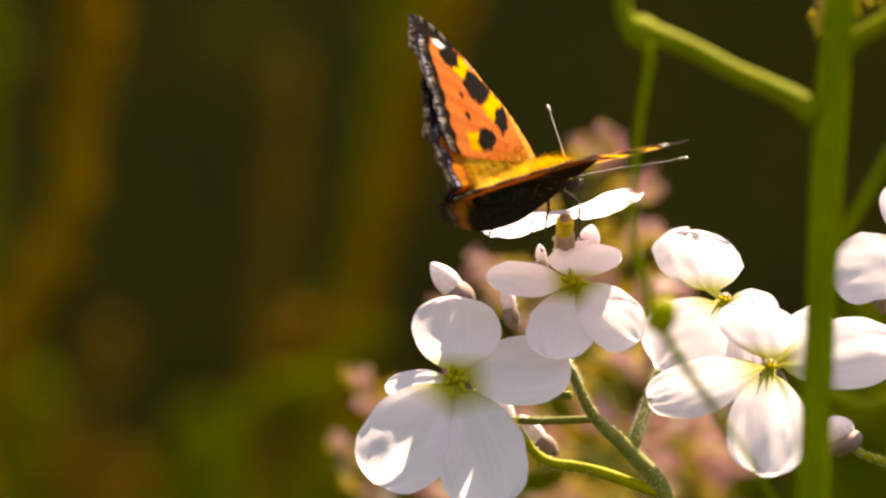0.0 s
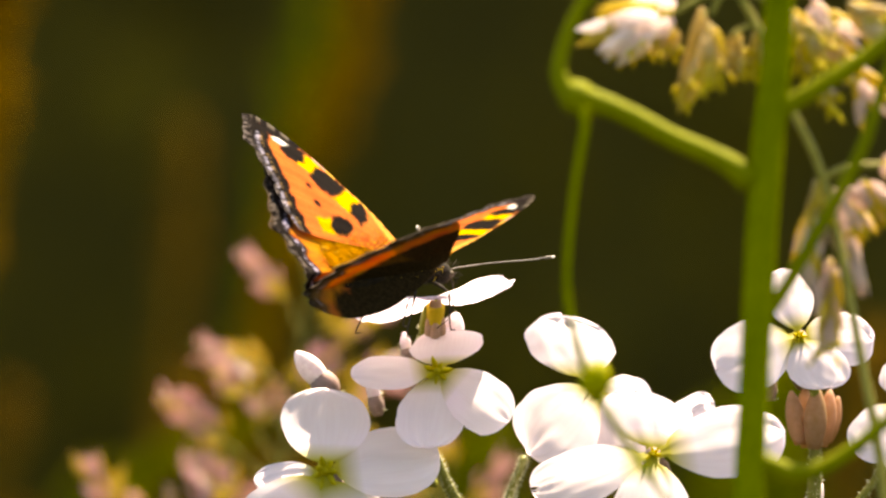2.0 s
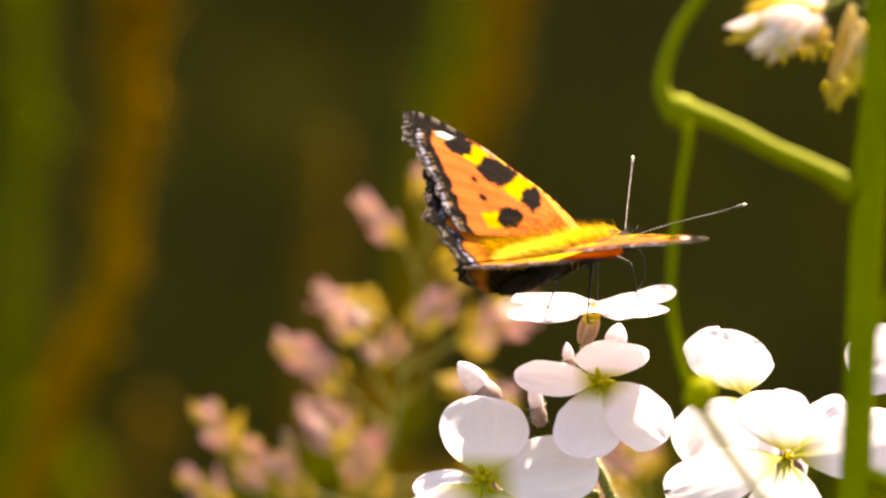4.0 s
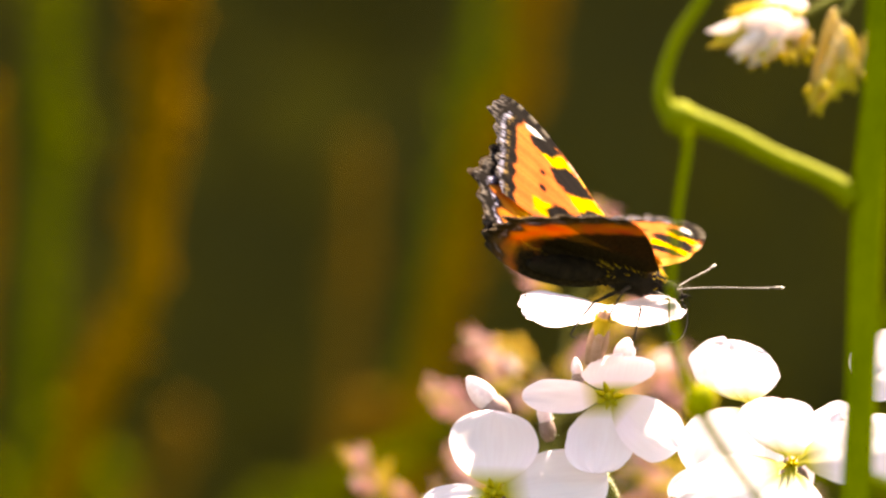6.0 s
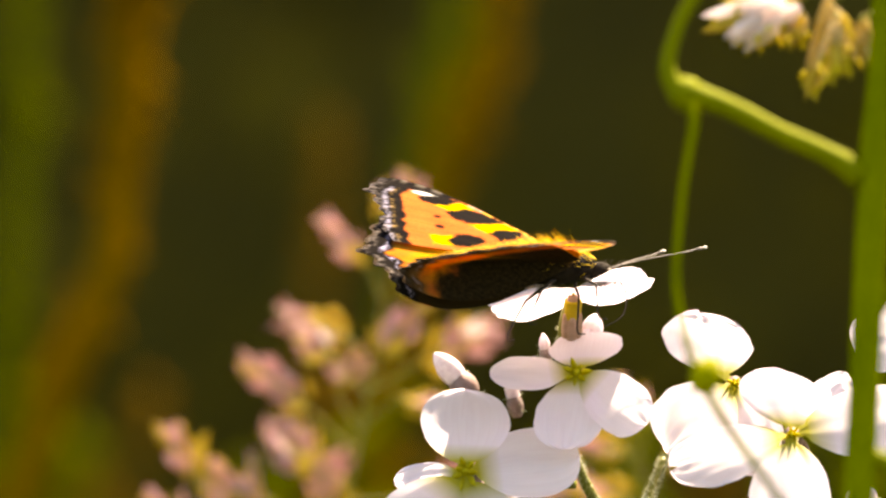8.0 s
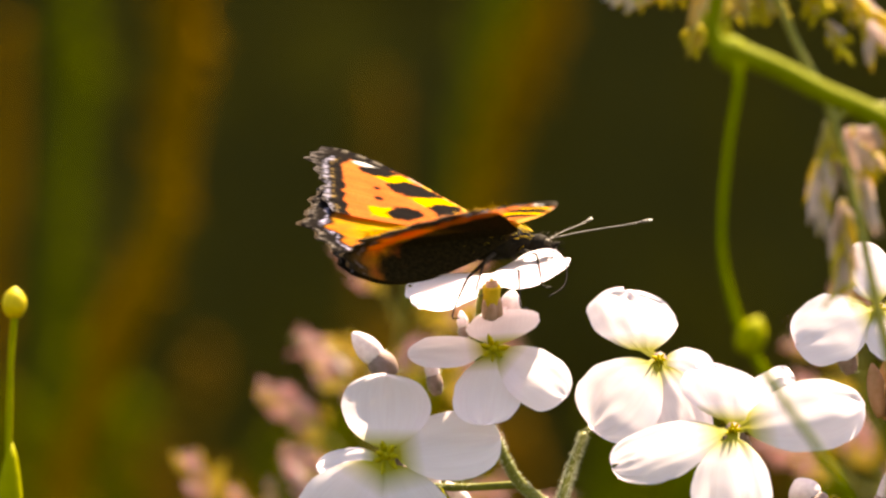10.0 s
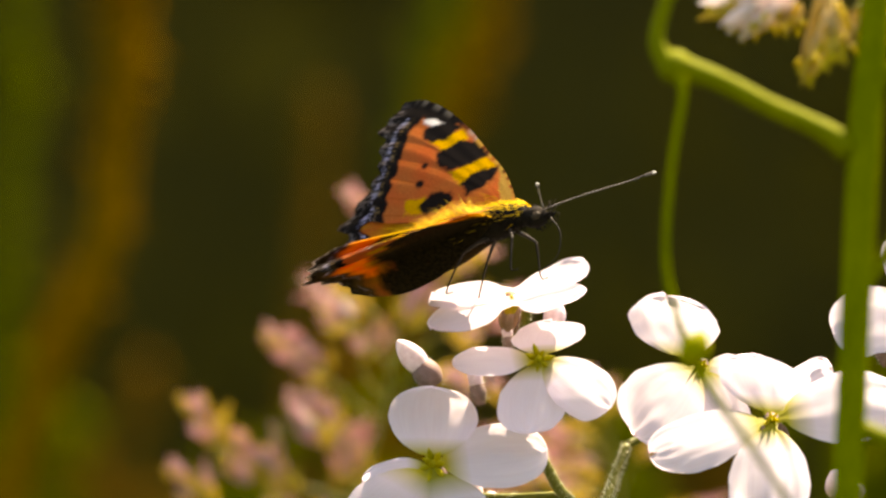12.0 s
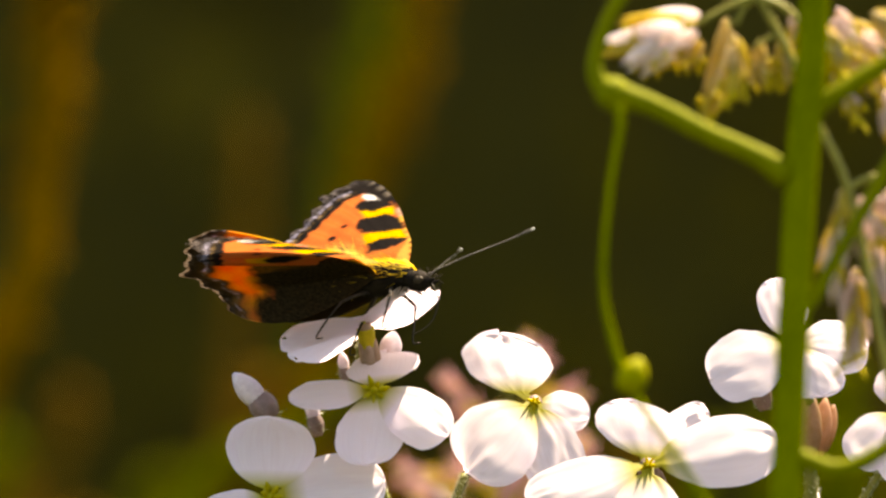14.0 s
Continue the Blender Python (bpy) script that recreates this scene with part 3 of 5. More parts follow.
# ---- grasses ----
def spikelet(parent, root, tip, width, depth, mat, seed, anthers=True, label=""):
    """A grass spikelet of overlapping pointed glumes, with yellow anthers at its rim."""
    rng = random.Random(seed)
    r, t = pt(*root, depth / 1000), pt(*tip, depth / 1000)
    d = t - r
    side = Vector((-d.z, 0, d.x)).normalized()
    bm = bmesh.new()
    tube(bm, [r, r + d * 0.3, r + d * 0.6], [2.5 * S, 2 * S, S], 5, 3)
    sp_ = part("spikelet", bm, GRASS_STALK, parent, label)
    tips = []
    count = 14 if depth < 0 else 8
    for k in range(count):
        f = k / count
        sp = rng.uniform(-0.5, 0.5)
        c = r + d * f * 0.55 + side * sp * width * S * 0.4 + Vector((0, rng.uniform(-1, 1) * width * S * 0.3, 0))
        e = c + d * rng.uniform(0.38, 0.55) + side * (sp * 0.8 + rng.uniform(-0.15, 0.15)) * width * S
        tips.append((c, e))
        bm = bmesh.new()
        drop_shape(bm, c, e, width * S * (rng.uniform(0.24, 0.42) if depth < 0 else rng.uniform(0.34, 0.52)), 8, 8, lambda t: math.sin(math.pi * min(1, 0.1 + t * 0.9)) ** 0.9 * (1 - 0.35 * t), 0.5)
        part("glume", bm, GLUME_GOLD if k % (3 if depth < 0 else 4) == 1 else mat, sp_)
    for k in range(16 if anthers else 0):
        c, e = rng.choice(tips)
        c = c.lerp(e, rng.uniform(0.5, 0.95))
        bm = bmesh.new()
        out = (side * rng.choice((-1, 1)) * 0.6 + Vector((0, rng.uniform(-0.6, 0.6), -0.9))).normalized()
        tube(bm, [c, c + out * 6 * S], [0.8 * S, 0.6 * S], 4, 1)
        drop_shape(bm, c + out * 4 * S, c + out * rng.uniform(15, 28) * S + Vector((0, 0, -4 * S)), rng.uniform(7, 11) * S, 5, 5)
        part("anther", bm, ANTHER, sp_, "yellow anther")
    return sp_


grass_front = thing("grass_panicle", Vector((0.06, -0.06, 0)), "drooping purple-tinged grass head with yellow anthers", "grass")
grass_back = thing("grass_panicle", Vector((-0.02, 0.14, 0)), "soft pink feathery grass head behind the flowers", "grass")
grass_side = thing("grass_panicle", Vector((0.05, 0.15, 0)), "pink feathery grass head half hidden by flowers", "grass")


def thin_stem(parent, points, radii, depth, mat=GRASS_STALK):
    bm = bmesh.new()
    tube(bm, [pt(x, y, depth / 1000) for x, y in points], [r * S for r in radii], 7, 6)
    part("stem", bm, mat, parent)


def build_grass_front():
    dp = -60
    ox, oy = 36, -123      # drawn where it hangs three seconds in
    def q(*pts):
        return [(x + ox, y + oy) for x, y in pts]
    thin_stem(grass_front, q((1340, -10), (1390, 80), (1440, 200), (1500, 330), (1560, 600), (1620, 1000), (1700, 5000), (1740, 13300)), [6, 7, 7, 8, 8, 9, 14, 18], dp)
    thin_stem(grass_front, q((1235, 38), (1290, 8), (1340, -8), (1400, 20), (1440, 90)), [5, 6, 7, 6, 5], dp)
    thin_stem(grass_front, q((1300, 40), (1315, 10), (1335, -8)), [5, 5, 6], dp)
    thin_stem(grass_front, q((1335, 80), (1370, 60), (1395, 75)), [4, 4, 5], dp)
    thin_stem(grass_front, q((1500, 330), (1540, 310), (1600, 305)), [6, 6, 5], dp)
    left = (((1242, 35), (1063, 104), 92, 1), ((1225, 45), (1110, 110), 60, 1), ((1235, 60), (1205, 118), 40, 1),
                        ((1290, 30), (1266, 236), 62, 1), ((1296, 60), (1290, 190), 50, 1), ((1342, 66), (1346, 160), 42, 1), ((1385, 60), (1391, 157), 42, 1),
                        ((1400, 20), (1425, 80), 34, 1), ((1480, 10), (1560, 120), 70, 1), ((1540, 20), (1640, 90), 60, 1), ((1470, 60), (1510, 120), 44, 1), ((1485, 150), (1530, 215), 26, 1))
    hanging = (
                        ((1560, 150), (1590, 240), 56, 0),
                        ((1498, 335), (1462, 480), 40, 0), ((1478, 400), (1470, 560), 40, 0), ((1505, 350), (1520, 480), 46, 0), ((1512, 470), (1508, 615), 50, 0),
                        ((1530, 340), (1580, 440), 60, 1), ((1550, 400), (1540, 520), 44, 0), ((1600, 300), (1680, 360), 60, 1))
    loose = (
                        ((1440, 30), (1500, 110), 40, 1), ((1455, 60), (1480, 150), 36, 1), ((1500, 60), (1560, 170), 44, 1), ((1540, 110), (1600, 200), 44, 1),
                        ((1490, 330), (1490, 430), 36, 1), ((1545, 440), (1570, 560), 40, 0), ((1520, 540), (1500, 660), 36, 1), ((1570, 330), (1640, 420), 44, 1))
    for k, (a, b, w, an) in enumerate(left + hanging + loose, 1):
        (a,), (b,) = q(a), q(b)
        spikelet(grass_front, a, b, w, dp + (k % 5) * 1.5, GLUME_SUNLIT if k <= 2 else GLUME_TAN if k in (3, 4, 5, 6, 7, 10, 11, 21, 23, 25) else GLUME, k, an)


# side branches of the panicle, from the hooked one: base, tip, half width, count, golden share
PANICLE_TOP = [((205, -180), (225, -296), 24, 8, 3), ((178, -190), (172, -262), 20, 4, 2), ((160, -100), (60, -186), 22, 8, 6), ((220, -145), (330, -196), 22, 8, 4),
           ((225, -50), (345, -112), 26, 9, 3), ((205, 70), (250, -26), 30, 9, 6), ((268, 66), (420, -32), 30, 13, 5), ((140, 40), (0, 0), 26, 10, 7),
           ((120, 72), (46, 48), 24, 6, 4)]
PANICLE_MIDDLE = [((135, 140), (162, 60), 26, 6, 6), ((240, 130), (388, 150), 20, 9, 2), ((90, 172), (-46, 90), 22, 10, 7),
           ((70, 235), (12, 200), 22, 5, 3), ((110, 290), (36, 196), 32, 10, 7), ((130, 370), (132, 240), 34, 12, 7), ((310, 300), (414, 216), 26, 8, 6),
           ((420, 270), (568, 260), 22, 9, 4), ((460, 350), (370, 300), 22, 7, 3), ((370, 410), (240, 345), 22, 9, 1), ((460, 470), (370, 400), 26, 8, 2)]
PANICLE_LOW = [((-10, 380), (-80, 288), 36, 9, 2), ((40, 400), (-10, 262), 30, 9, 3), ((-60, 470), (-110, 430), 34, 7, 4), ((90, 460), (-10, 400), 30, 8, 5),
           ((210, 460), (270, 400), 30, 8, 6), ((150, 480), (80, 400), 30, 8, 4), ((300, 540), (420, 480), 30, 9, 5), ((20, 560), (-90, 520), 34, 9, 4),
           ((-90, 320), (-160, 225), 26, 8, 2), ((-95, 430), (-175, 340), 30, 8, 2)]


def soft_spikelet(parent, root, tip, width, depth, mat, seed):
    """A small downy spikelet of a few overlapping glumes."""
    rng = random.Random(seed)
    r, t = pt(*root, depth / 1000), pt(*tip, depth / 1000)
    d = t - r
    side = Vector((-d.z, 0, d.x)).normalized()
    bm = bmesh.new()
    for k in range(6):
        sp = rng.uniform(-0.5, 0.5)
        c = r + d * (k / 6) * 0.5 + side * sp * width * S * 0.5 + Vector((0, rng.uniform(-1, 1) * width * S * 0.3, 0))
        e = c + d * rng.uniform(0.4, 0.6) + side * (sp * 0.7 + rng.uniform(-0.15, 0.15)) * width * S
        drop_shape(bm, c, e, width * S * rng.uniform(0.34, 0.5), 7, 6, lambda t: math.sin(math.pi * min(1, 0.1 + t * 0.9)) ** 0.9 * (1 - 0.35 * t), 0.6)
    part("spikelet", bm, mat, parent)


def build_grass_back(parent, ox, oy, dp, flip, mat):
    """A loose grass head: each side branch carries a tapering brush of small spikelets."""
    rng = random.Random(31)

    def q(x, y):
        y = y * (0.92 if y < 0 else 1.0)
        return (ox + flip * (x * 0.989 - y * 0.148), oy + x * 0.148 + y * 0.989)
    thin_stem(parent, [q(215, -260), q(198, -120), q(186, 50), q(180, 240), q(140, 400), q(90, 560), q(60, 1200), q(40, 2600), q(30, 5000), q(20, 10500)], [2, 3, 3.4, 4, 4.6, 5, 6, 8, 12, 18], dp)
    k = 50
    for base, tip, wide, count, gold in PANICLE_TOP + PANICLE_MIDDLE + PANICLE_LOW:
        ax, ay = tip[0] - base[0], tip[1] - base[1]
        ln = math.hypot(ax, ay)
        dx, dy = ax / ln, ay / ln
        axis_y = base[1] + 60
        axis_x = float(np.interp(axis_y, (-120, 50, 240, 400, 560), (198, 186, 180, 140, 90)))
        thin_stem(parent, [q(axis_x, axis_y), q((base[0] + axis_x) / 2, base[1] + 34), q(*base), q(base[0] + ax * 0.5, base[1] + ay * 0.5), q(*tip)], [2.6, 2.4, 2.2, 2, 1.4], dp)
        deep = rng.uniform(-12, 12)
        count = round(count * 2.3)
        for n_ in range(count):
            k += 1
            f = (n_ + rng.random()) / count
            off = rng.uniform(-1, 1) * wide * 1.1 * (0.55 + 0.45 * math.sin(math.pi * (0.15 + 0.7 * f))) * (1.15 - 0.6 * f)
            x, y = base[0] + ax * f * 0.72 - dy * off * 0.75, base[1] + ay * f * 0.72 + dx * off * 0.75
            turn = math.atan2(dy, dx) + off / wide * 0.5 + rng.uniform(-0.3, 0.3)
            size = min(ln * 0.55, rng.uniform(34, 66))
            soft_spikelet(parent, q(x, y), q(x + math.cos(turn) * size, y + math.sin(turn) * size), rng.uniform(15, 25), dp + deep + rng.uniform(-6, 6),
                          GLUME_GOLD if n_ % gold == 0 or f < 0.22 else GLUME_SUNLIT if n_ % 9 == 3 else mat, k)


build_grass_front()
build_grass_back(grass_back, 820, 455, 140, 1, GLUME_PINK)
build_grass_back(grass_side, 1290, 700, 150, -1, GLUME_PINK)

sprout = thing("bud_sprout", pt(-140, 520, 0.03), "slim green sprout with a round yellow bud", "plant")
sprout.location.z = 0


def build_sprout():
    thin_stem(sprout, [(-135, 520), (-142, 620), (-146, 900), (-130, 5000), (-120, 12900)], [7, 6, 7, 14, 20], 30, FRONT_STEM)
    bm = bmesh.new()
    drop_shape(bm, pt(-136, 522, 0.03), pt(-134, 468, 0.03), 46 * S, 10, 8)
    part("bud", bm, ANTHER, sprout, "round yellow-green bud")
    bm = bmesh.new()
    drop_shape(bm, pt(-150, 1000, 0.03), pt(-140, 745, 0.03), 52 * S, 10, 10)
    part("leaf_shoot", bm, FRONT_STEM, sprout)


build_sprout()


# ---- butterfly ----
MM = 0.001
COSTA = [(1.0, 1.0), (.74, 2.65), (-.29, 5.15), (-1.57, 7.31), (-3.48, 9.62), (-5.71, 12.49), (-7.61, 14.61), (-9.83, 16.7), (-11.73, 18.05), (-13.62, 18.88), (-15.5, 18.93)]
OUTER = [(-15.5, 18.93), (-16.5, 17.5), (-18.0, 15.46), (-17.5, 14.23), (-17.5, 12.63), (-17.4, 11.0), (-17.5, 9.4), (-17.9, 8.0), (-18.1, 6.1), (-17.5, 3.26)]
INNER = [(-1.5, .5), (-5.9, 1.3), (-14.0, 2.3), (-17.5, 3.26)]
ROOT = [(1.0, 1.0), (-1.5, .5)]
BORDER = [(-13.0, 16.3), (-14.2, 15.1), (-14.8, 11.5), (-15.1, 9.56), (-15.7, 6.94), (-15.9, 3.3)]
SPOT_WHITE = [(-12.9, 16.1), (-11.1, 15.9), (-9.8, 14.9), (-11.4, 14.5), (-12.7, 15.2)]
BLACK_1 = [(-12.0, 14.3), (-9.8, 15.1), (-8.0, 14.1), (-9.1, 12.8), (-11.0, 12.6), (-12.0, 13.3)]
YELLOW_1 = [(-11.4, 12.6), (-7.6, 13.6), (-6.4, 12.2), (-9.1, 10.6)]
BLACK_2 = [(-9.8, 10.3), (-7.6, 11.7), (-5.6, 11.4), (-3.9, 9.4), (-7.5, 8.0), (-9.4, 9.0)]
YELLOW_2 = [(-7.9, 7.6), (-3.9, 9.3), (-2.2, 7.6), (-6.2, 5.5)]
BLACK_3 = [(-6.0, 5.7), (-4.4, 7.0), (-2.2, 7.3), (-2.7, 5.8), (-5.2, 4.4)]
BLACK_4 = [(-11.0, 3.75), (-9.7, 5.0), (-7.5, 4.7), (-7.2, 3.8), (-9.0, 2.9), (-10.6, 3.0)]
YELLOW_3 = [(-13.1, 4.9), (-10.6, 5.1), (-10.3, 2.8), (-13.1, 3.1)]
COSTAL = [(-2.4, 9.2), (1.2, 1.2), (-.6, 1.2), (-1.5, 4.4)]
APEX = [(-18.0, 21.0), (-11.7, 19.6), (-7.4, 14.6), (-9.8, 14.9), (-12.8, 16.2), (-14.2, 15.1), (-19.5, 15.0)]
ORANGE, YELLOW, BLACK = (0.47, 0.105, 0.026), (0.56, 0.30, 0.004), (0.012, 0.010, 0.009)
GREY, WHITE, BLUE = (0.17, 0.14, 0.12), (0.70, 0.68, 0.64), (0.40, 0.38, 0.50)


def dist_poly(u, v, poly):
    """Signed distance to a polygon, negative inside."""
    p = np.array([u, v])
    best, inside = 1e9, False
    n = len(poly)
    for i in range(n):
        a, b = np.array(poly[i]), np.array(poly[(i + 1) % n])
        ab = b - a
        t = np.clip(((p - a) @ ab) / (ab @ ab), 0, 1)
        best = min(best, np.hypot(*(a + ab * t - p)))
        if (a[1] > v) != (b[1] > v) and u < (b[0] - a[0]) * (v - a[1]) / (b[1] - a[1]) + a[0]:
            inside = not inside
    return -best if inside else best


def blend(c, d, k):
    k = min(1.0, max(0.0, k))
    return tuple(a + (b - a) * k for a, b in zip(c, d))


def edge(dist, soft=0.16):
    return min(1.0, max(0.0, 0.5 - dist / (2 * soft)))


def fore_colour(u, v, s, o):
    """Scale colours of a forewing. s: share of the way to the outer margin; o: along that margin."""
    j = 0.30 * noise.noise(Vector((u * 0.9, v * 0.9, 3))) + 0.20 * noise.noise(Vector((u * 3.5, v * 3.5, 1)))
    c = blend(ORANGE, (0.43, 0.125, 0.030), 0.5 + 1.2 * noise.noise(Vector((u * 0.4, v * 0.4, 7))))
    vein = abs(math.sin((o * 7.2 + 0.25) * math.pi))
    c = blend(c, (0.30, 0.07, 0.01), (0.12 - vein) * 8 * s)
    for poly, tint in ((YELLOW_1, YELLOW), (YELLOW_2, YELLOW), (YELLOW_3, YELLOW)):
        c = blend(c, tint, edge(dist_poly(u, v, poly) + j, 0.25))
    c = blend(c, (0.36, 0.24, 0.05), edge(dist_poly(u, v, COSTAL) + j) * 0.85)
    for poly in (BLACK_1, BLACK_2, BLACK_3, BLACK_4, APEX):
        c = blend(c, BLACK, edge(dist_poly(u, v, poly) - 0.28 + j * 1.1, 0.22))
    for x, y, r in ((-11.3, 9.2, .42), (-11.6, 6.8, .52)):
        c = blend(c, BLACK, edge(math.hypot(u - x, v - y) - r + j * 0.4))
    c = blend(c, WHITE, edge(dist_poly(u, v, SPOT_WHITE) + 0.2 + j * 0.5))
    # scalloped dark border with pale lunules and a frayed pale fringe
    rim = np.interp(-v, [-b[1] for b in BORDER], [b[0] for b in BORDER])
    if v < 16.5:
        c = blend(c, BLACK, edge(u - rim + j - 0.25 * vein))
        f = (rim - u) / 2.4
        cell = 0.5 + 0.5 * math.cos(o * 7.2 * 2 * math.pi)
        # broken pale dashes in two rows, streaked along the veins
        dash = noise.noise(Vector((u * 0.5, v * 3.4, 11))) + 0.5 * noise.noise(Vector((u * 2.0, v * 6.5, 6)))
        row_in = edge(abs(f - 0.42) - 0.10 * (1 - cell) + 0.5 * j, 0.10) * edge(0.10 - dash, 0.16)
        row_out = edge(abs(f - 0.72) - 0.07 - 0.07 * (1 - cell) + 0.4 * j, 0.08) * edge(0.02 - dash, 0.16)
        c = blend(c, blend(YELLOW, GREY, 0.6), row_in * 0.85)
        c = blend(c, BLUE, row_out * 0.66)
    fr = noise.noise(Vector((u * 1.2, v * 3.2, 9))) + 0.6 * noise.noise(Vector((u * 3, v * 7, 3)))
    c = blend(c, (0.26, 0.22, 0.20), edge(0.955 - s, 0.02) * edge(0.14 - fr, 0.12) * 0.45)
    # costal edge: golden hair near the root, pale and dark checks towards the tip
    near = edge(o - 0.035, 0.02) * min(1.0, s * 8)
    check = noise.noise(Vector((s * 34, 2.5, 7)))
    c = blend(c, (0.45, 0.30, 0.05) if s < 0.5 else (0.30, 0.25, 0.19), near * edge(-check, 0.15) * (0.8 if s < 0.6 else 0.35))
    c = blend(c, BLACK, near * edge(check + 0.1, 0.15) * 0.8)
    return c


LEAD = [(.6, 1.6), (-2.2, 5.8), (-5.6, 10.8), (-8.9, 14.4), (-11.2, 15.4)]
MARGIN = [(-11.2, 15.4), (-13.9, 14.5), (-16.3, 12.2), (-18.2, 9.7), (-19.5, 8.1), (-21.1, 6.5), (-20.2, 5.4), (-20.0, 4.3), (-20.6, 3.3), (-20.0, 1.9), (-20.0, .7), (-20.5, 0), (-19.6, -.9), (-19.6, -1.6), (-18.8, -2.2)]
ANAL = [(.2, -.8), (-3.5, -2.6), (-8, -4.2), (-13, -4.5), (-16.8, -3.4), (-18.8, -2.2)]
HROOT = [(.6, 1.6), (.2, -.6)]


def hind_rim(c, u, v, s, o):
    """Black rim of the hindwing with blue-grey lunules and a frayed fringe."""
    j = 0.5 * noise.noise(Vector((u * 0.8, v * 0.8, 13))) + 0.25 * noise.noise(Vector((u * 2.6, v * 2.6, 5)))
    cell = 0.5 + 0.5 * math.cos(o * 7 * 2 * math.pi)
    c = blend(c, BLACK, edge(0.855 + 0.02 * cell - s + j * 0.02, 0.015))
    dash = noise.noise(Vector((u * 1.2, v * 2.6, 21))) + 0.5 * noise.noise(Vector((u * 3.0, v * 6.0, 8)))
    c = blend(c, (0.46, 0.43, 0.60), edge(abs(s - 0.900) - 0.016 * (1 - cell), 0.008) * edge(0.04 - dash, 0.15) * 0.8)
    c = blend(c, (0.26, 0.22, 0.19), edge(0.955 - s, 0.015) * edge(0.08 - dash, 0.12) * 0.5)
    return c


def hind_colour(u, v, s, o):
    j = 0.5 * noise.noise(Vector((u * 0.8, v * 0.8, 13))) + 0.25 * noise.noise(Vector((u * 2.6, v * 2.6, 5)))
    c = blend(ORANGE, (0.46, 0.20, 0.012), 0.5 + noise.noise(Vector((u * 0.5, v * 0.5, 2))))
    c = blend(c, blend((0.016, 0.012, 0.007), (0.040, 0.028, 0.013), 0.5 + 1.4 * noise.noise(Vector((u * 3, v * 3, 17)))), edge(min(math.hypot(u, v) - 13.9, max(v + 0.6, -15.6 - u)) + j * 1.4, 0.6))
    # brown underside of the rim
    brown = blend((0.16, 0.085, 0.025), (0.045, 0.028, 0.014), (s - 0.90) / 0.06)
    return blend(c, blend(hind_rim(c, u, v, s, o), brown, 0.6 + j), edge(0.84 - s, 0.03))


def curve_at(points, n):
    line = smooth_line([(x, y, 0) for x, y in points], 10)
    d = np.cumsum([0] + [(b - a).length for a, b in zip(line, line[1:])])
    t = np.linspace(0, d[-1], n)
    return np.stack([np.interp(t, d, [p[k] for p in line]) for k in (0, 1)], 1)


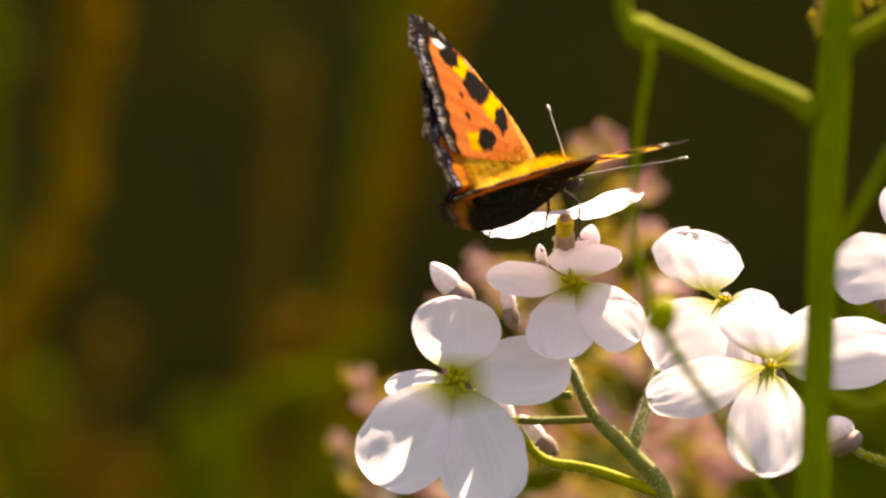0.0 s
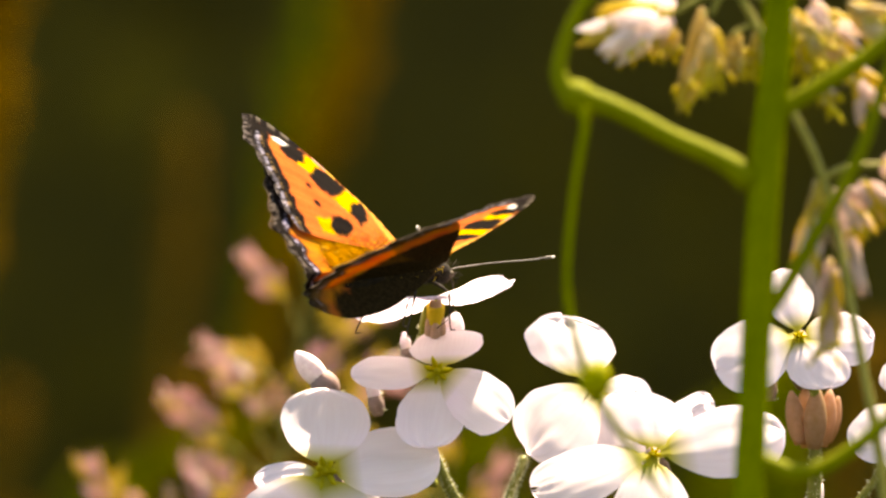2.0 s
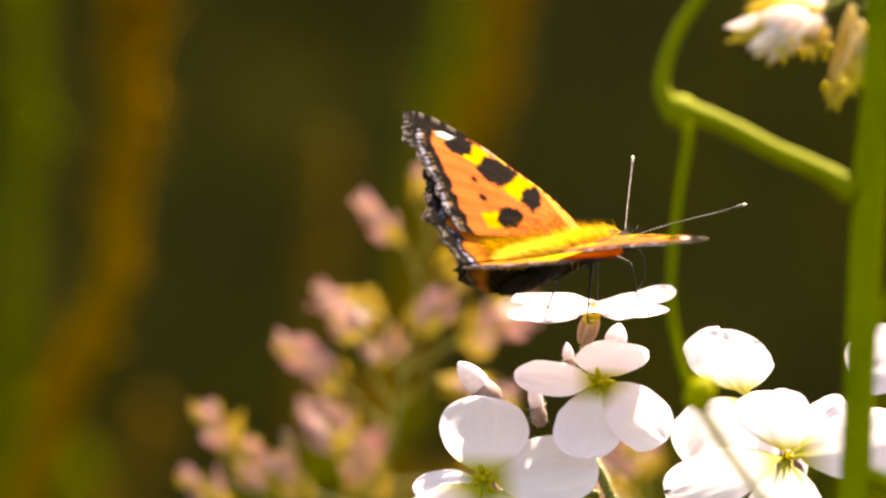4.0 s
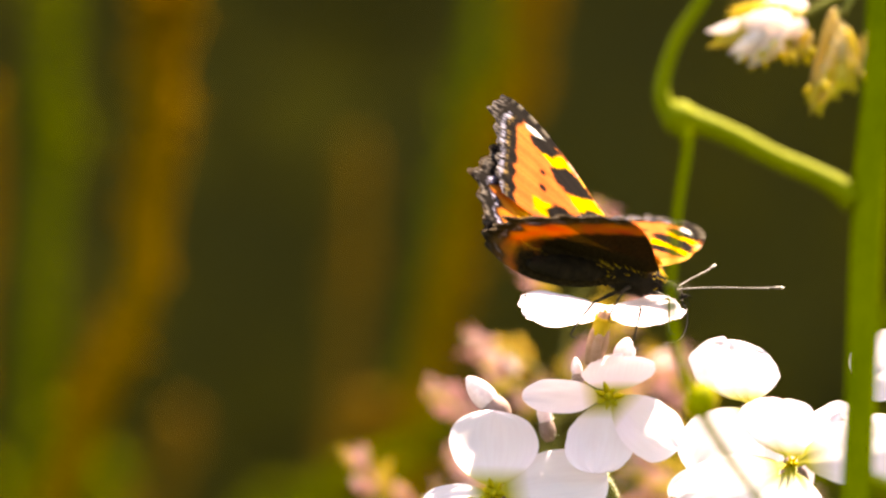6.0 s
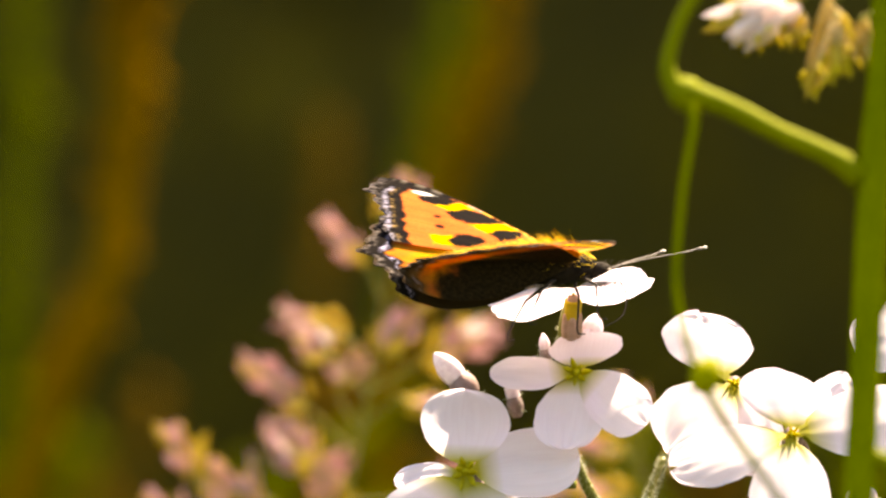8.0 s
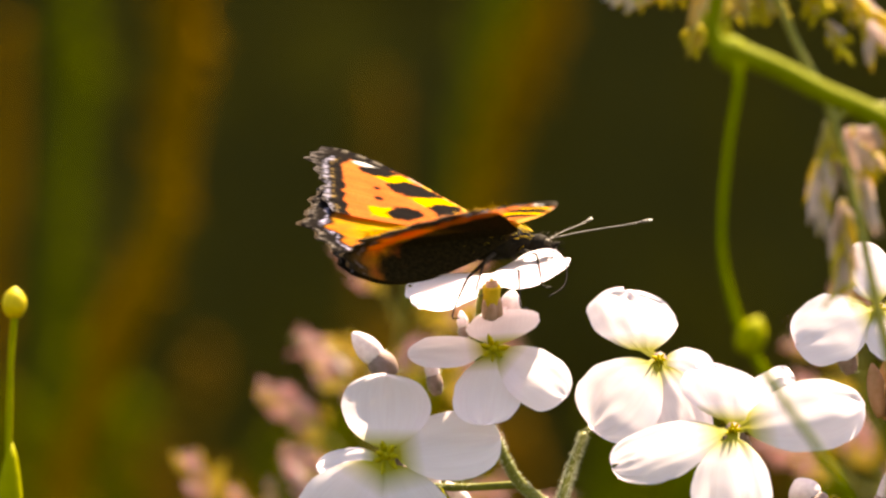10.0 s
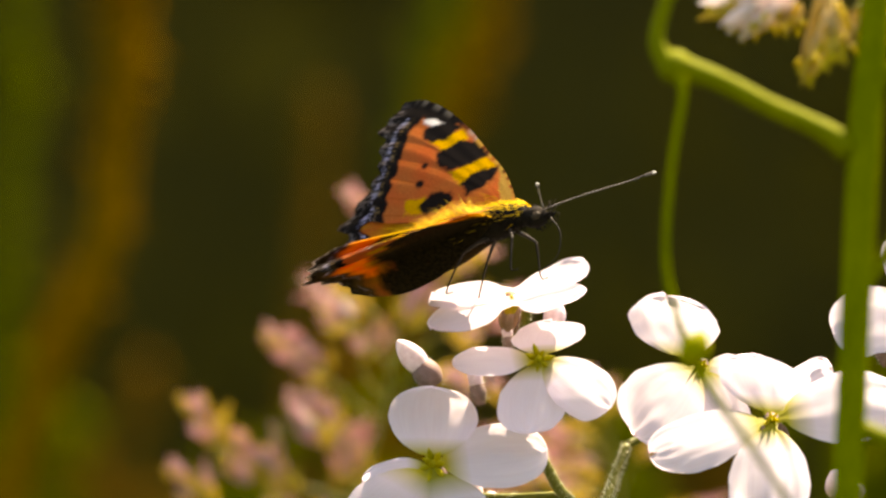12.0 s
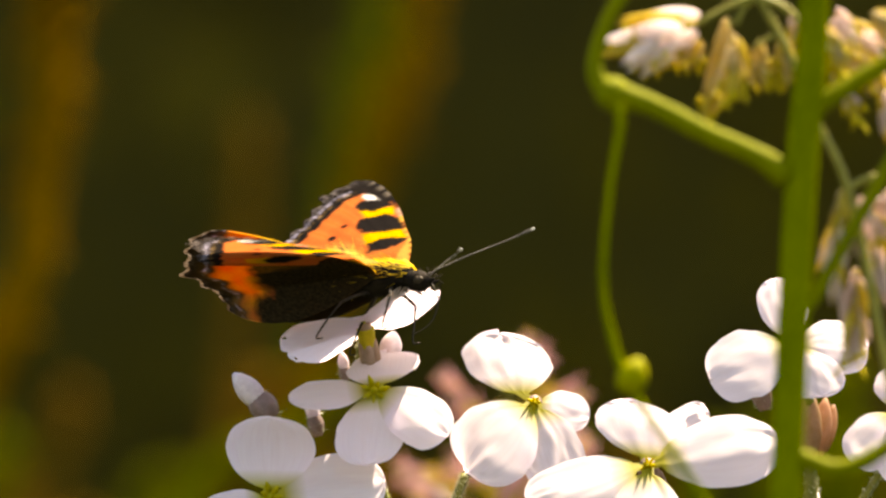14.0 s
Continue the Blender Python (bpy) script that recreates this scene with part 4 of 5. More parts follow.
def wing_mesh(name, lead, trail, root, rim, colour, mirror, origin, folded, n=110, m=80):
    """A wing as a patch between its four margins, slightly bowed, with frayed scallops on the outer rim."""
    a, b, r, o = curve_at(lead, n), curve_at(trail, n), curve_at(root, m), curve_at(rim, m)
    verts, cols, faces = [], [], []
    for i in range(n):
        s = i / (n - 1)
        for k in range(m):
            w = k / (m - 1)
            p = (1 - w) * a[i] + w * b[i] + (1 - s) * r[k] + s * o[k]
            p = p - ((1 - s) * (1 - w) * a[0] + (1 - s) * w * b[0] + s * (1 - w) * a[-1] + s * w * b[-1])
            fray = 0.30 * noise.noise(Vector((p[0] * 1.7, p[1] * 1.7, 2.2))) + 0.26 * math.cos(w * 7.2 * 2 * math.pi) + 0.22 * noise.noise(Vector((p[0] * 4, p[1] * 6, 1)))
            p = p + np.array([-1, 0.15]) * fray * max(0, s - 0.9) * 10 * min(1, w * 8, (1 - w) * 8)
            bow = (0.25 if folded else 0.9) * math.sin(math.pi * min(1, max(0, w))) * math.sin(math.pi * s * 0.9) + 0.07 * math.cos(w * 7.2 * 2 * math.pi) * s
            fold = min(0.0, p[1]) if folded else 0.0   # the inner margin hangs down beside the abdomen
            verts.append(((p[0] - origin[0]) * MM, (p[1] - fold * 0.75 - origin[1]) * MM * mirror, (bow * 0.55 + fold * 0.80) * MM))
            cols.append((*colour(p[0], p[1], s, w), 1))
    for i in range(n - 1):
        for k in range(m - 1):
            q = (i * m + k, i * m + k + 1, (i + 1) * m + k + 1, (i + 1) * m + k)
            faces.append(q if mirror > 0 else q[::-1])
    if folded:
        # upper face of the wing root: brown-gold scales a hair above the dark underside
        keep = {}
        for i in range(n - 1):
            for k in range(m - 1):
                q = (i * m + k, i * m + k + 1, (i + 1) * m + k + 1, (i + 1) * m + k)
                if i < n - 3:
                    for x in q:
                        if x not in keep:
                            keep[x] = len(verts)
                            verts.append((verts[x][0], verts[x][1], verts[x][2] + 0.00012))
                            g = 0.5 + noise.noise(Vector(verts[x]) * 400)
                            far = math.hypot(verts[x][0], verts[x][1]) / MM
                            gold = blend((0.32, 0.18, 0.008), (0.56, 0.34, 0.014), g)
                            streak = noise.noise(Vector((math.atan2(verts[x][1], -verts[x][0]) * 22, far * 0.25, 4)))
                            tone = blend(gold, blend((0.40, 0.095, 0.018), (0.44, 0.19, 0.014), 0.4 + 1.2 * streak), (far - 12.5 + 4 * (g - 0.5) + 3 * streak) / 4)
                            # goes dark brown the further the inner margin hangs down
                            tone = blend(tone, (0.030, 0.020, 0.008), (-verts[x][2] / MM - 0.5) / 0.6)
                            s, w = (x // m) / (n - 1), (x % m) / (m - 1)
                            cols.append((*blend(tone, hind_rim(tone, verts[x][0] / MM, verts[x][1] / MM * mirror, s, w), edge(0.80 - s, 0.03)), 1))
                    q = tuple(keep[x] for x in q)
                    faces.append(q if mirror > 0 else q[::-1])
    me = bpy.data.meshes.new(name)
    me.from_pydata(verts, [], faces)
    at = me.color_attributes.new("scales", "FLOAT_COLOR", "POINT")
    at.data.foreach_set("color", np.array(cols, dtype=np.float32).ravel())
    for f in me.polygons:
        f.use_smooth = True
    me.materials.append(WING)
    return me


butterfly = thing("butterfly", (0, 0, 0), "orange butterfly with black and yellow wing spots, perched on a flower", "butterfly")
HALF = 36 * S
HINGE = (-15 * S / MM, 15 * S / MM)


def b3(x, y, z):
    return Vector((x, y, z)) * S


def build_butterfly():
    wings = []
    for mirror in (1, -1):
        for name, args in (("forewing", (COSTA, INNER, ROOT, OUTER, fore_colour)), ("hindwing", (LEAD, ANAL, HROOT, MARGIN, hind_colour))):
            org = HINGE if name == "forewing" else (0, 0)
            ob = new(name, wing_mesh(name, *args, mirror, org, name == "hindwing"))
            ob.parent = butterfly
            tagged(ob, "orange wing with black blotches and scalloped rim" if name == "forewing" else "black-based orange wing with blue-spotted rim")
            wings.append(ob)
    bm = bmesh.new()
    drop_shape(bm, b3(55, 0, -6), b3(-80, 0, -2), 62 * S, 16, 14, lambda t: math.sin(math.pi * (0.1 + 0.8 * t)) ** 0.6)
    thorax = part("thorax", bm, BODY, butterfly, "furry dark thorax")
    bm = bmesh.new()
    drop_shape(bm, b3(-60, 0, -6), b3(-236, 0, -16), 46 * S, 14, 30, lambda t: (math.sin(math.pi * (0.14 + 0.83 * t)) ** 0.55) * (1 + 0.05 * math.cos(t * 50)))
    part("abdomen", bm, BODY, butterfly, "ringed dark abdomen")
    bm = bmesh.new()
    drop_shape(bm, b3(50, 0, -14), b3(92, 0, -26), 40 * S, 12, 9, lambda t: math.sin(math.pi * (0.15 + 0.75 * t)) ** 0.6)
    head = part("head", bm, BODY, butterfly)
    for sd in (1, -1):
        bm = bmesh.new()
        drop_shape(bm, b3(70, 13 * sd, -24), b3(90, 15 * sd, -21), 15 * S, 10, 8)
        part("eye", bm, EYE, head, "dark round eye")
        bm = bmesh.new()
        drop_shape(bm, b3(88, 6 * sd, -28), b3(110, 7 * sd, -22), 9 * S, 6, 6)
        part("palp", bm, BODY, head)
        # antenna: banded thread and club, drawn along +x from its root
        bm = bmesh.new()
        tube(bm, [b3(0, 0, 0), b3(72, 0, 2), b3(145, 0, 0), b3(194, 0, 0)], [1.1 * S, 0.65 * S, 0.65 * S, 1.2 * S], 6, 10)
        an = part("antenna", bm, ANTENNA, butterfly, "thin banded antenna")
        bm = bmesh.new()
        drop_shape(bm, b3(193, 0, 0), b3(214, 0, 0), 5.4 * S, 8, 8)
        part("club", bm, ANTENNA, an, "dark club")
        bm = bmesh.new()
        for k in range(24):
            x = 22 + k * 6.9
            tube(bm, [b3(x, 0, 2 * math.sin(x / 145 * math.pi) + 0.1), b3(x + 2.6, 0, 2 * math.sin(x / 145 * math.pi) + 0.1)], [1.05 * S, 1.05 * S], 6, 1)
        part("bands", bm, RING, an, "pale rings")
        bm = bmesh.new()
        drop_shape(bm, b3(207, 0, 0), b3(216, 0, 0), 5.0 * S, 8, 6)
        part("tip", bm, CLUB, an, "pale tip of the club")
        wings.append(an)
        for k, (x0, kx, ky, kz, fx, fy, fz) in enumerate(((22, 40, 42, -50, 30, 52, -112), (-22, -62, 42, -50, -104, 56, -112))):
            bm = bmesh.new()
            tube(bm, [b3(x0, 10 * sd, -28), b3((x0 + kx) / 2, 28 * sd, -38), b3(kx, ky * sd, kz)], [4 * S, 3.4 * S, 2.4 * S], 6, 4)
            tube(bm, [b3(kx, ky * sd, kz), b3((kx + fx) / 2, (ky + fy) / 2 * sd, (kz + fz) / 2 + 3), b3(fx, fy * sd, fz), b3(fx + 14, fy * sd, fz - 4)], [2.4 * S, 1.9 * S, 1.5 * S, 1.1 * S], 6, 4)
            part("leg", bm, LEG, butterfly)
    bm = bmesh.new()
    tube(bm, [b3(100, 0, -30), b3(112, 0, -62), b3(98, 0, -100), b3(60, 0, -118)], [1.6 * S, 1.4 * S, 1.2 * S, 1 * S], 5, 8)
    part("proboscis", bm, LEG, head, "thin curled feeding tube")
    rng = random.Random(9)
    bm = bmesh.new()
    for _ in range(700):
        x = rng.uniform(-90, 62)
        a = rng.gauss(0, 0.8)
        r = 29 * math.sqrt(max(0.1, 1 - ((x + 14) / 88) ** 2))
        root = b3(x, math.sin(a) * r, math.cos(a) * r - 6)
        tip = root + b3(-rng.uniform(8, 22), math.sin(a) * rng.uniform(4, 18), math.cos(a) * rng.uniform(6, 16))
        sliver(bm, root, tip, 0.8 * S)
    tagged(part("fur", bm, FUR, thorax, "golden fur"), kind="stuff")
    bm = bmesh.new()
    for _ in range(420):
        x = rng.uniform(-60, 112)
        a = rng.uniform(0.5, 1.5) * math.pi if x < 58 else rng.uniform(-math.pi, math.pi)
        r = 27 * math.sqrt(max(0.12, 1 - ((x + 10) / 90) ** 2)) if x < 58 else 19 * math.sqrt(max(0.1, 1 - ((x - 76) / 40) ** 2))
        root = b3(x, math.sin(a) * r, math.cos(a) * r - (6 if x < 58 else 22))
        tip = root + b3(rng.uniform(-8, 14), math.sin(a) * rng.uniform(4, 12), math.cos(a) * rng.uniform(4, 12))
        sliver(bm, root, tip, 0.9 * S)
    tagged(part("dark_hair", bm, BODY, thorax, "dark brown bristles"), kind="stuff")
    for ob, mirror in ((wings[1], 1), (wings[3], -1)):
        verts, faces = [], []
        for _ in range(12000 if mirror < 0 else 5500):
            u = -rng.triangular(5, 235, 40) * S
            v = rng.triangular(-40, 60, 0) * S * (0.4 + 0.6 * abs(u) / (270 * S))
            a = Vector((u, v * mirror, 0.0003))
            e = a + Vector((-rng.uniform(20, 42), rng.uniform(-5, 5), rng.uniform(1, 8))) * S
            w = Vector((0, 0.8 * S, 0))
            if rng.random() < 0.5:
                # long raised hair beside the thorax
                a = Vector((-rng.uniform(0, 215) * S, rng.uniform(-25, 60) * S * mirror, 0.0002))
                e = a + Vector((-rng.uniform(14, 46), rng.uniform(-14, 14), (rng.triangular(6, 58, 16) if mirror < 0 else rng.uniform(6, 24)) * (1 + 0.55 * a.x / (215 * S)))) * S
            n_ = len(verts)
            verts += [a - w, a + w, a + Vector((0, 0, 1.2 * S)), e]
            faces += [(n_, n_ + 1, n_ + 3), (n_ + 1, n_ + 2, n_ + 3), (n_ + 2, n_, n_ + 3)]
        me = bpy.data.meshes.new("wing_hair")
        me.from_pydata(verts, [], faces)
        me.materials.append(FUR)
        me.materials.append(BROWN_FUR)
        me.polygons.foreach_set("material_index", [1 if (k // 3) % 10 < 3 else 0 for k in range(len(faces))])
        hair = new("wing_hair", me)
        hair.parent = ob
        tagged(hair, "golden hair over the wing root", kind="stuff")
    return wings


WINGS = build_butterfly()


# ---- movement ----
def motions():
    at0 = {t: (px, py) for t, px, py in PAN}

    def sway(ob, foot, rows, depth):
        """Lean a plant about its foot so that its head goes by the given steps (grid units)."""
        k = S * (1 + depth / D)
        h = ZC - 0.005
        walk(ob, [(t, pose(foot.x, foot.y, -dy * k, 0, math.degrees(math.atan(dx * k / h)), 0)) for t, dx, dy in rows])

    def free(rows):
        """Take the camera's turn out of places seen, relative to the first row's home."""
        return [(t, x - at0[t][0], y - at0[t][1]) for t, x, y in rows]

    def from_home(rows, x0, y0):
        return [(t, x - x0, y - y0) for t, x, y in free(rows)]

    sway(plant_a, FOOT_A, from_home([
        (0, 1015, 500), (.5, 900, 566), (1, 825, 603), (1.5, 966, 640), (2, 775, 655), (2.5, 833, 676), (3, 868, 684), (3.5, 937, 680), (4, 1063, 675),
        (4.2, 1108, 685), (6.3, 1075, 700), (6.5, 1075, 677), (7, 983, 680), (7.5, 968, 658), (7.7, 1000, 662), (9.8, 972, 590), (10, 876, 610), (10.5, 1055, 634), (11, 988, 658), (11.5, 915, 655), (12, 955, 633), (12.5, 800, 643),
        (13, 845, 683), (13.5, 770, 687), (14, 665, 684)], 1015, 500), 0)
    sway(plant_b, FOOT_B, from_home([
        (0, 1362, 648), (.5, 1203, 698), (1, 1150, 745), (1.5, 1243, 762), (2, 1156, 804), (2.5, 1200, 810), (3, 1228, 830), (3.5, 1280, 830), (4, 1392, 808),
        (4.2, 1420, 798), (6.3, 1397, 820), (6.5, 1415, 805), (7, 1328, 793), (7.5, 1322, 782), (7.7, 1380, 772), (9.8, 1437, 735), (10, 1297, 755), (10.5, 1395, 745), (11, 1378, 765), (11.5, 1330, 768), (12, 1365, 742), (12.5, 1250, 765),
        (13, 1232, 803), (13.5, 1158, 812), (14, 1146, 820)], 1362, 648), 0)
    sway(front_plant, front_plant.location.copy(), from_home([
        (0, 1129, 52), (.5, 985, 107), (1, 971, 123), (1.5, 1057, 156), (2, 1012, 167), (2.5, 1037, 184), (3, 1090, 175), (3.5, 1135, 185), (4, 1197, 191),
        (4.2, 1209, 192), (6.3, 1199, 202), (6.5, 1230, 193), (7, 1178, 175), (7.5, 1161, 156), (7.7, 1181, 165), (9.8, 1328, 75), (10, 1287, 88), (10.5, 1258, 106), (11, 1258, 122), (11.5, 1243, 137), (12, 1188, 112), (12.5, 1128, 112),
        (13, 1090, 172), (13.5, 1050, 167), (14, 1077, 160)], 1129, 52), -0.075)
    sway(grass_front, grass_front.location.copy(), from_home([
        (0, 1260, -40), (.5, 1092, -8), (1, 1015, 25), (1.5, 1130, 45), (2, 1020, 90), (2.5, 1048, 80), (3, 1065, 102), (3.5, 1135, 80), (4, 1285, 85),
        (4.2, 1342, 70), (6.3, 1250, 95), (6.5, 1275, 135), (7, 1100, 55), (7.5, 1102, 105), (7.7, 1225, 65), (9.8, 1352, 40), (10, 1045, -22), (10.5, 1215, 30), (11, 1207, 20), (11.5, 1188, 38), (12, 1238, 42), (12.5, 1148, 12),
        (13, 1113, 135), (13.5, 982, 75), (14, 1065, 107)], 1101, -21), -0.06)
    sway(grass_back, grass_back.location.copy(), from_home([
        (0, 820, 455), (.5, 690, 560), (1, 522, 525), (1.5, 560, 640), (2, 340, 610), (2.5, 452, 592), (3, 470, 548), (3.5, 670, 630), (4, 548, 515),
        (4.2, 527, 515), (6.3, 830, 640), (6.5, 635, 690), (7, 600, 740), (7.5, 560, 630), (7.7, 506, 550), (9.8, 523, 585), (10, 515, 600), (10.5, 590, 545), (11, 608, 590),
        (11.5, 529, 535), (12, 525, 500), (12.5, 610, 475), (13, 318, 575), (13.5, 690, 780), (14, 690, 825)], 820, 455), 0.14)
    side = [(0, 0, 0), (.5, 10, 20), (1, -60, 100), (2, -110, 150), (3, -40, 150), (4, 0, 150), (6.3, 40, 20), (7, 0, 150), (7.7, -20, 120), (9.8, 250, -60), (10, 290, 0),
            (10.5, 290, 20), (11, 0, 130), (12, -60, 120), (13, -30, 150), (14, -90, 140)]
    sway(grass_side, grass_side.location.copy(), side, 0.15)
    sway(sprout, sprout.location.copy(), [(0, 0, 0), (4, -40, 0), (7.5, -30, 0), (10, -5, 0), (10.5, 0, 5), (11, 20, 8), (11.5, 50, 10), (12, 40, 8), (14, 0, 0)], 0.03)

    def nod(ob, rows):
        """Move a flower on its plant: seconds, sideways, down (grid units), roll, and how far its face turns up (degrees)."""
        c = ob.location.copy()
        walk(ob, [(t, Matrix.Translation(c + Vector((dx, 0, -dy)) * S) @ pose(0, 0, 0, -up, -roll)) for t, dx, dy, roll, up in rows])

    nod(PERCH, [
        (0, 0, 0, 9, 12), (.5, 8, -7, 8, 12), (1, 9, -2, 7, 12), (1.5, 13, -10, 8, 12), (2, 12, -4, 8, 12), (2.5, 11, -8, 7, 10), (3, 6, -6, 6, -8), (3.5, 2, -6, 2, -12), (4, 4, -14, -1, -12), (4.2, 4, -12, -2, -14),
        (6.3, 9, -30, -5, 18), (6.5, 6, -26, -5, 18), (7, 14, -36, -4, 18), (7.5, 10, -28, 0, 18), (7.7, 10, -22, 3, 18), (9.8, 12, -4, 10, 18), (10, 12, 0, 9, 18), (10.5, 0, 4, 8, -16), (11, -16, 0, 7, -20),
        (11.5, -16, 6, 7, -22), (12, -34, 9, 9, -20), (12.5, -22, 7, 3, -21), (13, -14, -4, 1, -22), (13.5, -4, -4, 6, 14), (14, -2, 2, 17, 20)])
    nod(MIDDLE, [
        (0, 0, 0, 0, 0), (1, 0, 0, 2, 0), (2, 0, 0, 6, 1), (3, 0, 0, 5, 1), (4, 0, 0, 0, 0), (4.2, 0, 0, 0, 0), (6.3, 0, 0, 4, 1), (7, 0, 0, 2, 1), (7.7, 0, 0, 4, 1), (9.8, 0, 0, 7, 3), (10.5, 0, 0, 3, 2),
        (11, 0, 0, 6, 4), (12, 0, 0, 6, 5), (13, 0, 0, 8, 5), (14, 0, 0, 8, 5)])
    nod(LOW, [
        (0, 0, 0, 0, 0), (1, 4, 4, 0, 0), (2, 8, 6, 0, 0), (3, 8, 6, 0, 0), (4, 1, 1, 0, 0), (4.2, 0, 0, 0, 0), (6.3, 3, 0, 0, 0), (7, 4, -2, 0, 0), (7.7, 8, 2, 0, 0), (9.8, 15, 16, 0, 2), (10.5, 6, 6, 0, 0),
        (11, 14, 8, 0, 4), (12, 18, 14, 0, 8), (13, 12, 4, 0, 4), (14, 20, 14, 0, 4)])
    nod(BRIGHT, [
        (0, 0, 0, 0, 0), (1, 4, -2, 0, 0), (2, 14, -2, 0, 0), (3, 18, -8, 0, 0), (4, 6, 2, 0, 0), (4.2, 4, 0, 0, 0), (6.3, 0, -6, 0, 0), (7, -4, -12, 0, 0), (7.7, 6, -10, 0, 0), (9.8, 24, -4, 0, 0), (10.5, 14, -4, 0, 0),
        (11, 18, 0, 0, 0), (12, 18, -16, 0, 0), (13, 10, -16, 0, 0), (14, 12, -2, 0, 0)])

